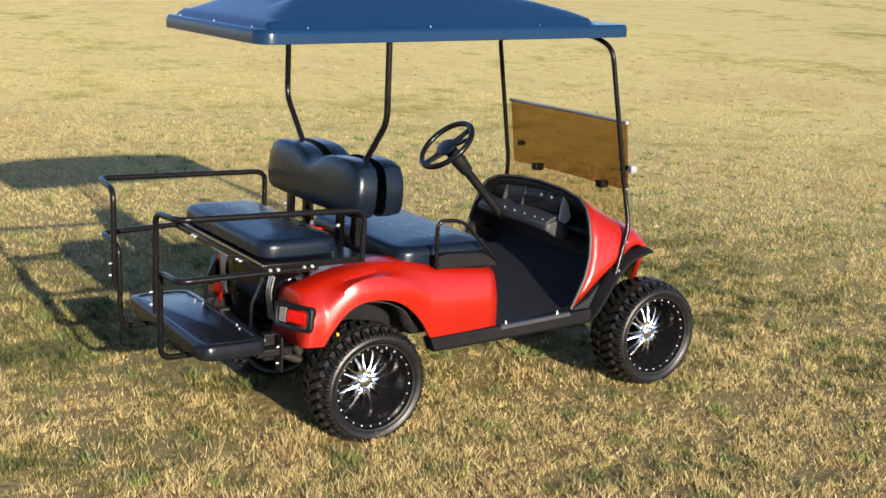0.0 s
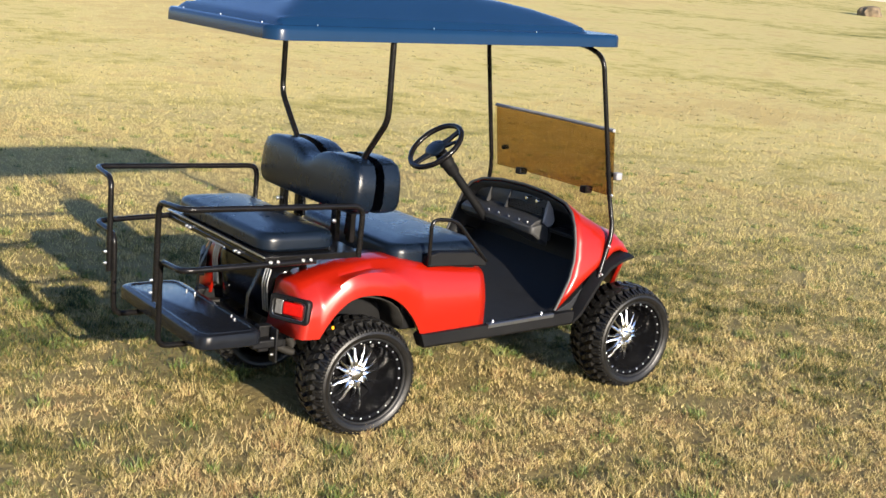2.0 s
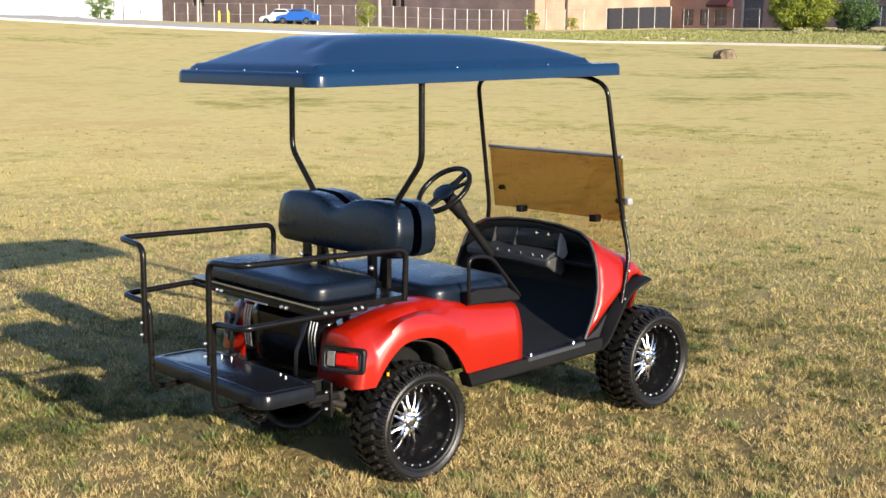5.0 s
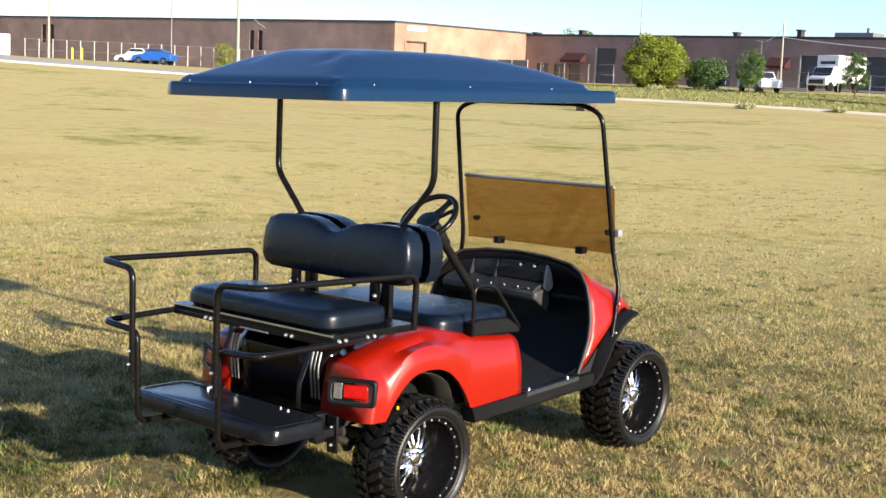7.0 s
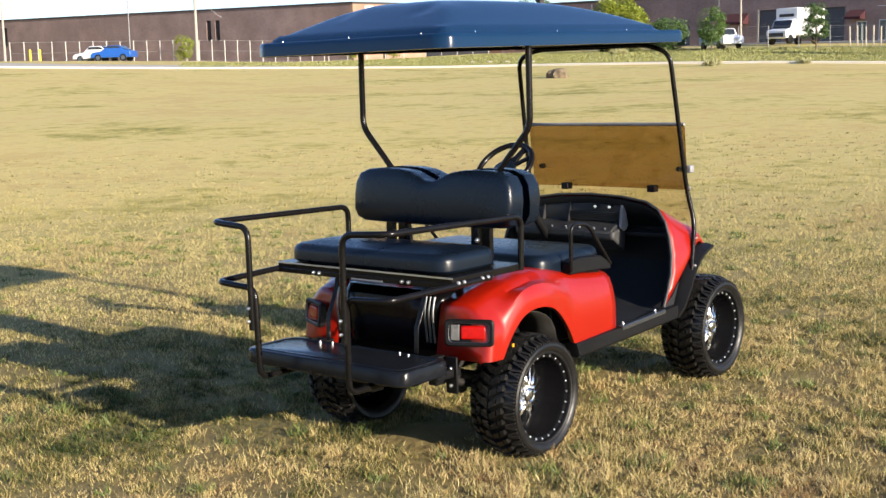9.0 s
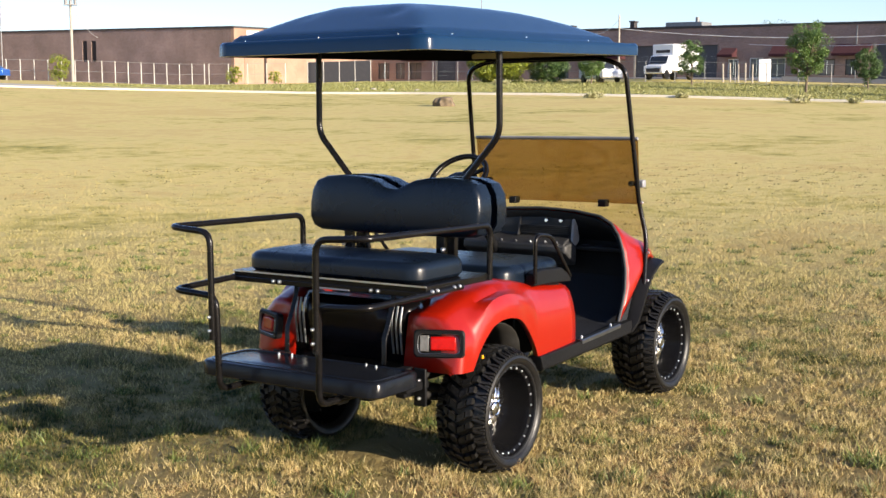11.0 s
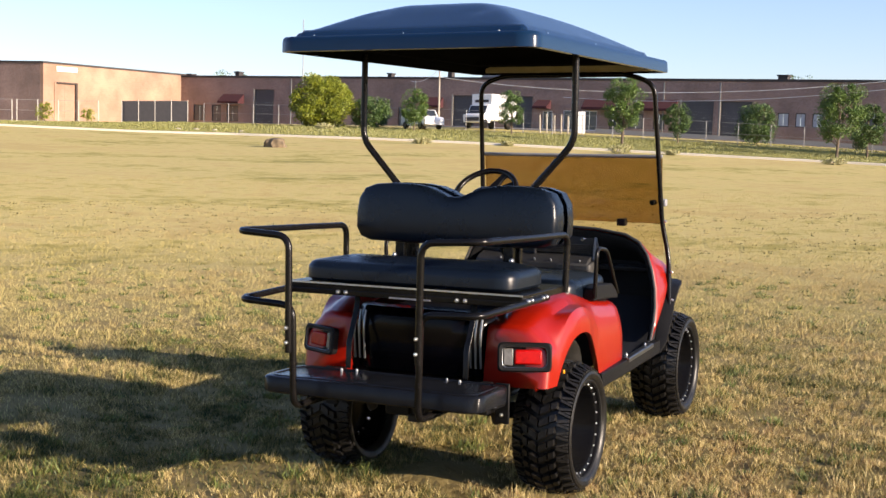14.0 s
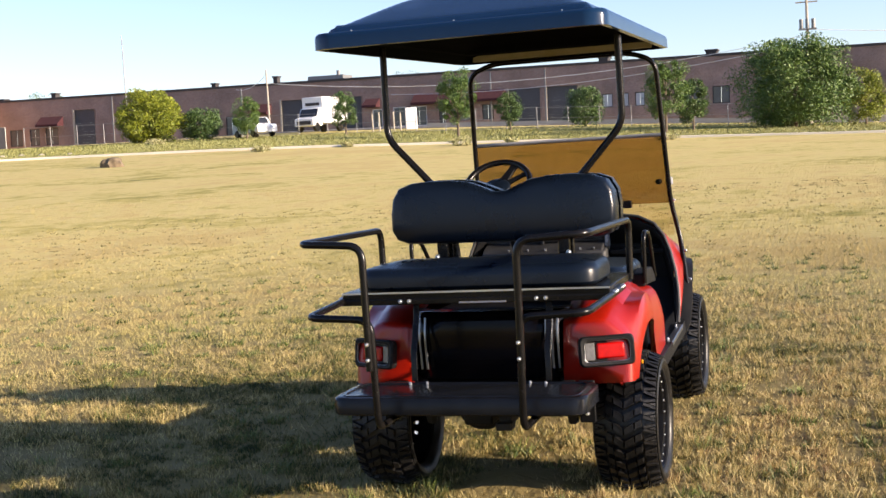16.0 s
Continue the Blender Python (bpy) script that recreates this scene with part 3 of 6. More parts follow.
for s in (-1, 1):
    bm = bmesh.new()
    box(bm, -0.30, 1.75, s * 0.27 - 0.025, s * 0.27 + 0.025, 0.33, 0.385)
    part("frame_rail", bm, UNDER, cart, bevel=0.006)
    bm = bmesh.new()
    tube(bm, [(-0.32, s * 0.33, 0.36), (-0.15, s * 0.33, 0.27), (0.02, s * 0.33, 0.25), (0.3, s * 0.33, 0.32)], 0.018, 0.1)
    part("leaf_spring", bm, UNDER, cart)
    bm = bmesh.new()
    rod(bm, (-0.10, s * 0.29, 0.23), (-0.20, s * 0.29, 0.42), 0.022, 12)
    part("shock_absorber", bm, UNDER, cart)
    bm = bmesh.new()
    box(bm, -0.34, -0.20, s * 0.33 - 0.012, s * 0.33 + 0.035, 0.30, 0.425)
    part("lift_bracket", bm, PLASTIC, cart, bevel=0.005)
    for z in (0.36, 0.40):
        bolt((-0.345, s * 0.345, z), 0.008, (-1, 0, 0))
bm = bmesh.new()
box(bm, -0.40, -0.24, -0.40, 0.40, 0.335, 0.374)
box(bm, -0.44, -0.30, -0.055, 0.055, 0.285, 0.345)
part("rear_bumper", bm, PLASTIC, cart, bevel=0.008)
bm = bmesh.new()
box(bm, -0.5, -0.3, -0.145, -0.095, 0.30, 0.345)
box(bm, -0.53, -0.46, -0.15, -0.09, 0.285, 0.315)
part("hitch", bm, UNDER, cart, bevel=0.006)

# rockers, sills, floor
for s in (-1, 1):
    bm = bmesh.new()
    rr = [[(x, s * 0.50, zb), (x, s * 0.562, zb), (x, s * 0.574, zb + 0.012), (x, s * 0.572, zt), (x, s * 0.52, zt + 0.002)] for x, zb, zt in ((0.392, 0.368, 0.383), (0.415, 0.310, 0.380), (0.8, 0.322, 0.392), (1.2, 0.338, 0.410), (1.34, 0.344, 0.416))]
    loft(bm, rr, True, True, ring=True)
    part("rocker_panel", bm, PLASTIC, cart, "black plastic rocker panel", bevel=0.004)
    bm = bmesh.new()
    rr = [[(x, s * 0.548, z + 0.004), (x, s * 0.574, z + 0.004), (x, s * 0.578, z), (x, s * 0.578, z - 0.016), (x, s * 0.574, z - 0.016), (x, s * 0.572, z)] for x, z in ((0.785, 0.394), (1.20, 0.414))]
    loft(bm, rr, True, True, ring=True)
    part("sill_trim", bm, SILVER_TRIM, cart, "bright metal sill strip")
    for x in (0.83, 1.14):
        bolt((x, s * 0.55, 0.402 + (x - 0.8) * 0.045), 0.007, (0, 0, 1))
bm = bmesh.new()
loft(bm, [[(x, y, z) for x, z in ((0.735, 0.395), (1.24, 0.41), (1.34, 0.46), (1.50, 0.62), (1.50, 0.58), (1.34, 0.40), (0.735, 0.36))] for y in (-0.54, -0.2, 0.2, 0.54)], True, True, ring=True)
part("floor_mat", bm, RUBBER_MAT, cart, "black ribbed rubber floor mat", bevel=0.004)

# front cowl: from the door edge to the nose
EDGE = [(1.225, -0.560, 0.425), (1.262, -0.562, 0.50), (1.305, -0.556, 0.58), (1.336, -0.543, 0.67), (1.352, -0.522, 0.76), (1.362, -0.492, 0.845), (1.375, -0.445, 0.905), (1.392, -0.36, 0.942), (1.405, -0.20, 0.964), (1.410, 0.0, 0.972)]
MID = [(1.55, -0.545, 0.670), (1.56, -0.547, 0.695), (1.57, -0.545, 0.72), (1.58, -0.538, 0.75), (1.59, -0.523, 0.775), (1.60, -0.50, 0.795), (1.61, -0.45, 0.81), (1.62, -0.35, 0.818), (1.63, -0.19, 0.82), (1.63, 0.0, 0.82)]
NOSE = [(1.70, -0.52, 0.695), (1.715, -0.52, 0.695), (1.73, -0.512, 0.695), (1.745, -0.50, 0.693), (1.76, -0.475, 0.69), (1.77, -0.44, 0.685), (1.78, -0.38, 0.685), (1.79, -0.29, 0.685), (1.80, -0.15, 0.685), (1.80, 0.0, 0.685)]
FRONT = [(1.71, -0.40, 0.44), (1.73, -0.40, 0.44), (1.75, -0.39, 0.44), (1.78, -0.37, 0.44), (1.81, -0.345, 0.44), (1.84, -0.31, 0.44), (1.87, -0.26, 0.44), (1.90, -0.19, 0.44), (1.92, -0.10, 0.44), (1.93, 0.0, 0.44)]


def full(pts):
    return [Vector(p) for p in pts] + [Vector((x, -y, z)) for x, y, z in pts[-2::-1]]


E_, M_, N_, F_ = full(EDGE), full(MID), full(NOSE), full(FRONT)
rows = [E_]
for t in (0.2, 0.4, 0.6, 0.8):
    row = [e.lerp(m, t) for e, m in zip(E_, M_)]
    for k in (0, 1, 2, -1, -2, -3):
        row[k].y *= 1 + 0.02 * math.sin(math.pi * t)
    for k in (0, -1):
        row[k].z += 0.02 * math.sin(math.pi * t)
    rows.append(row)
rows.append(M_)
for t in (0.33, 0.66):
    rows.append([a.lerp(b, t) + Vector((0, 0, 0.03 * math.sin(math.pi * t))) for a, b in zip(M_, N_)])
rows += [N_, F_]
bm = bmesh.new()
loft(bm, rows)
part("front_cowl", bm, RED, cart, "glossy red front cowl", thick=0.004)
# grey edging round the opening
bm = bmesh.new()
tube(bm, [p + Vector((-0.003, -0.006 * (1 if p.y > 0 else -1) if abs(p.y) > 0.4 else 0, -0.004 if p.z > 0.8 else 0)) for p in E_], 0.0075, 0.01, 8)
part("cowl_edging", bm, GREY_PLASTIC, cart)
# inside of the cowl and firewall
ins = [Vector((p.x - 0.003, p.y * 0.972, p.z - (0.015 if p.z > 0.8 else 0.0))) for p in E_]
back = [Vector((1.50 + 0.02 * (1 - abs(p.y) / 0.56), p.y * 0.90, min(p.z - 0.06, 0.80) if p.z > 0.62 else p.z + 0.09)) for p in E_]
bm = bmesh.new()
loft(bm, [ins, [a.lerp(b, 0.5) for a, b in zip(ins, back)], back], False, True)
part("firewall", bm, PLASTIC, cart, "black moulded cowl liner", thick=0.008)
# dash: slatted tray face, a shelf with a row of screws, a fin and a prow at its inner end
bm = bmesh.new()
loft(bm, [[(x, y, z) for x, z in ((1.455, 0.930), (1.428, 0.926), (1.412, 0.875), (1.418, 0.822), (1.350, 0.800), (1.318, 0.778), (1.316, 0.745), (1.36, 0.712), (1.47, 0.690), (1.475, 0.90))] for y in (-0.182, 0.0, 0.20, 0.44)], True, True, ring=True)
part("dashboard", bm, DASH, cart, "black moulded dashboard with open trays", bevel=0.006)
for k in range(5):
    bm = bmesh.new()
    z = 0.828 + k * 0.010
    box(bm, 1.402 - 0.001 * k, 1.420, -0.165, 0.14, z, z + 0.005)
    part("dash_slat", bm, DASH, cart)
for y in (-0.02, 0.15):
    bm = bmesh.new()
    loft(bm, [[(1.415, q, 0.815), (1.385, q, 0.818), (1.405, q, 0.878), (1.424, q, 0.935)] for q in (y + 0.15, y + 0.158)], True, True, ring=True)
    part("tray_divider", bm, DASH, cart)
# fin given a paler grey than the dash for its sunlit face
bm = bmesh.new()
loft(bm, [[(1.395, y, 0.795), (1.430, y, 0.772), (1.458, y, 0.785), (1.470, y, 0.805), (1.452, y, 0.868), (1.424, y, 0.934), (1.408, y, 0.878)] for y in (-0.200, -0.184)], True, True, ring=True)
part("dash_fin", bm, HINGE_GREY, cart, "upright dash fin in a sunlit grey", bevel=0.003)
bm = bmesh.new()
loft(bm, [[(1.312 + 0.012 * k, y, 0.776), (1.400, y, 0.792), (1.432, y, 0.765), (1.435, y, 0.662 + 0.02 * k), (1.372, y, 0.706), (1.312 + 0.012 * k, y, 0.742)] for k, y in ((1, -0.200), (0, -0.188), (0, -0.06), (1, 0.05))], True, True, ring=True)
part("cup_holder", bm, GREY_PLASTIC, cart, "dark grey cup holder pod", bevel=0.008)
for y in (-0.042, -0.131):
    bm = bmesh.new()
    rod(bm, (1.425, y, 0.900), (1.385, y, 0.903), 0.013, 14, 0.010)
    part("dash_switch", bm, CHROME, cart, "chrome dash switch", bevel=0.002)
for y in (-0.14, -0.07, 0.02, 0.11, 0.20, 0.30):
    bolt((1.330, y, 0.792), 0.0048, (-0.5, 0, 0.8))
bm = bmesh.new()
loft(bm, [[(1.425, y, 0.770), (1.52, y, 0.775), (1.52, y, 0.750), (1.435, y, 0.748)] for y in (-0.202, -0.505)], True, True, ring=True)
part("glove_tray", bm, DASH, cart, "black open glove tray", bevel=0.005)
# fender flares
for s in (-1, 1):
    bm = bmesh.new()
    out_ = [(1.33, 0.575, 0.36), (1.36, 0.598, 0.41), (1.42, 0.605, 0.51), (1.48, 0.60, 0.59), (1.54, 0.60, 0.645), (1.62, 0.592, 0.675), (1.71, 0.578, 0.690)]
    in_ = [(1.33, 0.550, 0.37), (1.355, 0.545, 0.43), (1.41, 0.545, 0.535), (1.47, 0.54, 0.615), (1.53, 0.535, 0.665), (1.60, 0.52, 0.690), (1.69, 0.505, 0.700)]
    rr = []
    for o, i in zip(out_, in_):
        o, i = Vector((o[0], s * o[1], o[2])), Vector((i[0], s * i[1], i[2]))
        d = Vector((0.010, 0, -0.012))
        rr.append([i, i.lerp(o, 0.6) + Vector((0, 0, 0.004)), o, o + d, i.lerp(o, 0.6) + d, i + d])
    loft(bm, rr, True, True, ring=True)
    part("fender_flare", bm, PLASTIC, cart, "black plastic fender flare")

# seats
def cushion(name, x0, x1, y0, y1, z0, z1, r=0.045, label="", dome=0.012):
    """A stuffed pad: rounded block with a slightly domed top."""
    bm = bmesh.new()
    rows = []
    nx, ny = 18, 30
    prof = []
    def ring(inset, z):
        pts = rounded([(x0 + inset, y0 + inset, z), (x1 - inset, y0 + inset, z), (x1 - inset, y1 - inset, z), (x0 + inset, y1 - inset, z)], 0.09 - inset * 0.6, 7, closed=True)
        return pts
    levels = [(0.012, z0), (0.0, z0 + 0.012)]
    levels.append((0.0, z1 - r))
    for a in (25, 50, 70, 90):
        levels.append((r * (1 - math.cos(radians(a))), z1 - r + r * math.sin(radians(a)) - 0.0))
    levels += [(r + 0.05, z1 + dome * 0.6), (r + 0.10, z1 + dome)]
    for inset, z in levels:
        prof.append(ring(inset, z))
    loft(bm, prof, True, True, ring=True)
    return part(name, bm, VINYL, cart, label)


cushion("rear_seat_cushion", -0.415, -0.035, -0.465, 0.465, 0.795, 0.878, 0.036, "black vinyl rear-facing seat cushion", 0.016)
cushion("front_seat_cushion", 0.27, 0.80, -0.46, 0.46, 0.685, 0.790, 0.04, "black vinyl front seat cushion", 0.012)


def backrest(name, x, lean, face, label):
    """A stuffed backrest with a shallow notch in its top edge; face: the side (x) it is sat against."""
    bm = bmesh.new()
    out = [(-0.468, 0.99), (-0.470, 1.06), (-0.462, 1.12), (-0.435, 1.166), (-0.38, 1.186), (-0.30, 1.192), (-0.20, 1.190), (-0.13, 1.180), (-0.075, 1.158), (-0.03, 1.138), (0.03, 1.138), (0.075, 1.158), (0.13, 1.180), (0.20, 1.190), (0.30, 1.192), (0.38, 1.186), (0.435, 1.166), (0.462, 1.12), (0.470, 1.06), (0.468, 0.99), (0.445, 0.952), (0.40, 0.936), (0.2, 0.932), (0.0, 0.931), (-0.2, 0.932), (-0.40, 0.936), (-0.445, 0.952)]
    cz = 1.06
    rows = []
    for d, k in ((-0.030, 0.93), (-0.044, 0.97), (-0.046, 1.0), (0.018, 1.0), (0.034, 0.985), (0.046, 0.955), (0.052, 0.90), (0.060, 0.62), (0.064, 0.25)):
        rows.append([(face * d, y * (1 - (1 - k) * 0.42), cz + (z - cz) * k) for y, z in out])
    loft(bm, rows, True, True, ring=True)
    ob = part(name, bm, VINYL, cart, label)
    ob.matrix_basis = Matrix.Translation((x, 0, cz)) @ pose(0, 0, 0, 0, lean, 0) @ Matrix.Translation((0, 0, -cz))


backrest("rear_backrest", 0.090, 5, -1, "black vinyl rear-facing backrest with a notched top")
backrest("front_backrest", 0.232, 1, 1, "black vinyl front backrest with a notched top")
for s in (-1, 1):
    for x in (0.07, 0.155):
        bm = bmesh.new()
        box(bm, x - 0.014, x + 0.014, s * 0.255 - 0.022, s * 0.255 + 0.022, 0.77, 1.0)
        part("backrest_bracket", bm, BLACK_TUBE, cart, bevel=0.004)
    bolt((0.05, s * 0.275, 0.88), 0.011, (-1, 0, 0))

# rear seat tray
bm = bmesh.new()
box(bm, -0.425, 0.06, -0.515, 0.515, 0.762, 0.792)
box(bm, -0.428, -0.405, -0.52, 0.52, 0.742, 0.766)
part("seat_tray", bm, BLACK_TUBE, cart, "black steel seat tray", bevel=0.004)
bm = bmesh.new()
box(bm, -0.4320, -0.4265, -0.515, 0.515, 0.785, 0.7915)
part("tray_trim", bm, STEEL, cart, "thin bright strip on the tray edge")
for s in (-1, 1):
    for x in (-0.404, -0.368, -0.245, -0.207):
        bolt((x, s * 0.527, 0.768), 0.009, (0, s, 0))
    for y in (0.245, 0.280):
        bolt((-0.432, s * y, 0.756), 0.008, (-1, 0, 0))
bm = bmesh.new()
box(bm, -0.432, -0.428, -0.13, 0.05, 0.744, 0.750)
part("latch_bar", bm, HINGE_GREY, cart)

# grab rails
for s in (-1, 1):
    bm = bmesh.new()
    tube(bm, [(0.045, s * 0.515, 0.765), (0.050, s * 0.518, 1.0), (-0.805, s * 0.512, 1.010), (-0.815, s * 0.275, 0.998), (-0.815, s * 0.272, 0.56)], 0.0135, 0.055, 12)
    part("upper_grab_rail", bm, BLACK_TUBE, cart, "black bent-tube grab rail")
    bm = bmesh.new()
    tube(bm, [(-0.18, s * 0.520, 0.762), (-0.42, s * 0.520, 0.758), (-0.80, s * 0.500, 0.748), (-0.795, s * 0.268, 0.736), (-0.790, s * 0.262, 0.352), (-0.40, s * 0.262, 0.352)], 0.0135, 0.05, 12)
    part("lower_grab_rail", bm, BLACK_TUBE, cart, "black bent-tube lower rail down to the step")
    for z in (0.60, 0.655):
        bolt((-0.834, s * 0.270, z), 0.007, (-1, 0, 0))

# foot step and its straps
bm = bmesh.new()
def step_ring(i, z):
    return rounded([(-0.685 + i, -0.456 + i, z), (-0.37 - i, -0.456 + i, z), (-0.37 - i, 0.488 - i, z), (-0.685 + i, 0.488 - i, z)], 0.07, 6, closed=True)
loft(bm, [step_ring(0.006, 0.372), step_ring(0.0, 0.378), step_ring(0.0, 0.428), step_ring(0.004, 0.435), step_ring(0.012, 0.438)], True, True, ring=True)
step = part("foot_step", bm, STEP_TOP, cart, "black moulded foot step")
bm = bmesh.new()
def tread_ring(i, z):
    return rounded([(-0.662 + i, -0.430 + i, z), (-0.395 - i, -0.430 + i, z), (-0.395 - i, 0.462 - i, z), (-0.662 + i, 0.462 - i, z)], 0.055, 6, closed=True)
loft(bm, [tread_ring(0, 0.436), tread_ring(0.003, 0.4415), tread_ring(0.012, 0.4415), tread_ring(0.015, 0.436)], ring=True)
part("step_rim", bm, STEP_TOP, step, "raised rim of the step")
for s in (-1, 1):
    for y in (0.262,):
        bm = bmesh.new()
        loft(bm, [[(x, s * y - 0.012, z), (x + 0.006, s * y - 0.012, z + 0.002), (x + 0.006, s * y + 0.012, z + 0.002), (x, s * y + 0.012, z)] for x, z in ((-0.30, 0.745), (-0.31, 0.68), (-0.345, 0.60), (-0.37, 0.55), (-0.375, 0.44))], True, True, ring=True)
        part("step_strap", bm, BLACK_TUBE, cart, "glossy bent steel step strap", bevel=0.002)
        for dy in (-0.022, 0.0, 0.022):
            bm = bmesh.new()
            tube(bm, [(-0.268, s * 0.262 + dy, 0.67), (-0.286, s * 0.262 + dy, 0.60), (-0.272, s * 0.262 + dy, 0.47)], 0.0048, 0.03, 8)
            part("panel_rib", bm, SILVER_TRIM, cart)
    bolt((-0.425, s * 0.262, 0.440), 0.0055, (0, 0, 1))
    bolt((-0.41, s * 0.20, 0.440), 0.0045, (0, 0, 1))

# hip restraints
for s in (-1, 1):
    bm = bmesh.new()
    tube(bm, [(0.440, s * 0.515, 0.705), (0.432, s * 0.520, 0.925), (0.575, s * 0.520, 0.912), (0.785, s * 0.510, 0.70)], 0.0095, 0.05, 10)
    hr = part("hip_restraint", bm, BLACK_TUBE, cart, "black tube hip restraint")
    bm = bmesh.new()
    loft(bm, [[(x, s * 0.455, z0), (x, s * 0.515, z0), (x, s * 0.512, z1), (x, s * 0.465, z1)] for x, z0, z1 in ((0.44, 0.69, 0.745), (0.50, 0.69, 0.760), (0.70, 0.682, 0.750), (0.785, 0.676, 0.705))], True, True, ring=True)
    part("restraint_base", bm, PLASTIC, hr, bevel=0.006)

# roof struts and windshield frame
for s in (-1, 1):
    bm = bmesh.new()
    tube(bm, [(0.156, s * 0.496, 1.76), (0.157, s * 0.498, 1.380), (0.160, s * 0.245, 1.10), (0.160, s * 0.215, 0.80)], 0.0145, 0.05, 12)
    part("rear_strut", bm, BLACK_TUBE, cart, "black bent-tube roof strut")
bm = bmesh.new()
tube(bm, [(1.474, -0.576, 0.582), (1.572, -0.540, 0.82), (1.556, -0.503, 1.0), (1.432, -0.474, 1.705), (1.420, -0.35, 1.752), (1.420, 0.35, 1.752), (1.432, 0.482, 1.705), (1.556, 0.505, 1.0), (1.572, 0.540, 0.82), (1.474, 0.576, 0.582)], 0.0125, 0.06, 12)
part("windshield_frame", bm, BLACK_TUBE, cart, "black tube windshield frame")
for s in (-1, 1):
    bolt((1.484, s * 0.589, 0.606), 0.008, (0, s, 0))
    bolt((1.538, s * 0.566, 0.745), 0.008, (0, s, 0))
    bolt((1.556, s * 0.518, 1.004), 0.008, (0, s, 0))


def pane(name, rows, label, mat):
    bm = bmesh.new()
    loft(bm, rows, ring=False)
    return part(name, bm, mat, cart, label)


def pane_rows(a, b, w, w2, nz=6):
    out = []
    for i in range(nz + 1):
        t = i / nz
        p = Vector(a).lerp(Vector(b), t)
        ww = w + (w2 - w) * t
        out.append([(p.x + 0.02 * (1 - (y / ww) ** 2), y, p.z) for y in np.linspace(-ww, ww, 13)])
    return out


lower = pane("lower_windshield", pane_rows((1.575, 0, 0.825), (1.535, 0, 1.338), 0.512, 0.500), "pale smoked acrylic lower windshield", GLASS_PALE)
upper = pane("upper_windshield", pane_rows((1.545, 0, 1.338), (1.590, 0, 0.990), 0.498, 0.494), "dark smoked acrylic upper windshield, folded down", GLASS_TINT)
bm = bmesh.new()
tube(bm, [(1.542 + 0.02 * (1 - (y / 0.497) ** 2), y, 1.338) for y in np.linspace(-0.497, 0.497, 13)], 0.0095, 0.01, 8)
part("hinge_strip", bm, HINGE_GREY, cart, "grey plastic hinge strip")
for y in (-0.277, 0.277):
    bm = bmesh.new()
    box(bm, 1.568, 1.622, y - 0.022, y + 0.022, 0.972, 1.010)
    part("windshield_clip", bm, PLASTIC, cart, bevel=0.005)
for s in (-1, 1):
    bm = bmesh.new()
    rod(bm, (1.575, s * 0.44, 1.10), (1.615, s * 0.446, 1.10), 0.014, 12)
    part("windshield_knob", bm, PLASTIC, cart, bevel=0.003)
bm = bmesh.new()
box(bm, 1.585, 1.625, -0.512, -0.478, 1.080, 1.120)
part("frame_bracket", bm, HINGE_GREY, cart, "grey windshield latch", bevel=0.007)

# steering
swc = Vector((0.960, 0.242, 1.140))
axis = Vector((0.66, 0.0, -0.70)).normalized()
turn = axis.to_track_quat("Z", "Y").to_matrix().to_4x4()
bm = bmesh.new()
pts = [(0.157 * math.cos(a), 0.157 * math.sin(a), 0) for a in (2 * math.pi * k / 40 for k in range(40))]
tube(bm, pts, 0.0150, 0.001, 10, closed=True)
sw = part("steering_wheel", bm, BLACK_TUBE, cart, "black steering wheel")
sw.matrix_basis = Matrix.Translation(swc) @ turn
bm = bmesh.new()
ball(bm, (0.006, -0.006, 0.012), 0.062, 1.15, 0.95, 0.36, 20, 10)
part("hub_pad", bm, VINYL, sw, bevel=0.01)
for a, w in ((118, 0.020), (152, 0.012), (282, 0.024)):
    bm = bmesh.new()
    m = pose(0, 0, 0, 0, 0, a)
    loft(bm, [[m @ Vector(p) for p in ((r, -k * w, z), (r, k * w, z), (r, k * w, z + 0.014), (r, -k * w, z + 0.014))] for r, k, z in ((0.03, 1.3, 0.006), (0.08, 1.0, 0.002), (0.12, 0.85, -0.005), (0.152, 1.1, -0.007))], True, True, ring=True)
    part("wheel_spoke", bm, PLASTIC, sw, bevel=0.003)
bm = bmesh.new()
rod(bm, swc + axis * 0.02, swc + axis * 0.13, 0.032, 16, 0.042)
rod(bm, swc + axis * 0.12, swc + axis * 0.20, 0.038, 16, 0.034)
rod(bm, swc + axis * 0.19, swc + axis * 0.56, 0.024, 14)
part("steering_column", bm, PLASTIC, cart, bevel=0.003)

# roof
RX0, RX1 = -0.468, 1.482
NXR, NYR = 110, 64


def roof_outline(t):
    """Half width of the roof along its length, t from 0 (rear) to 1 (front)."""
    return 0.545 - 0.020 * t


def brim_z(x):
    return 1.776 + 0.024 * (x - RX0)


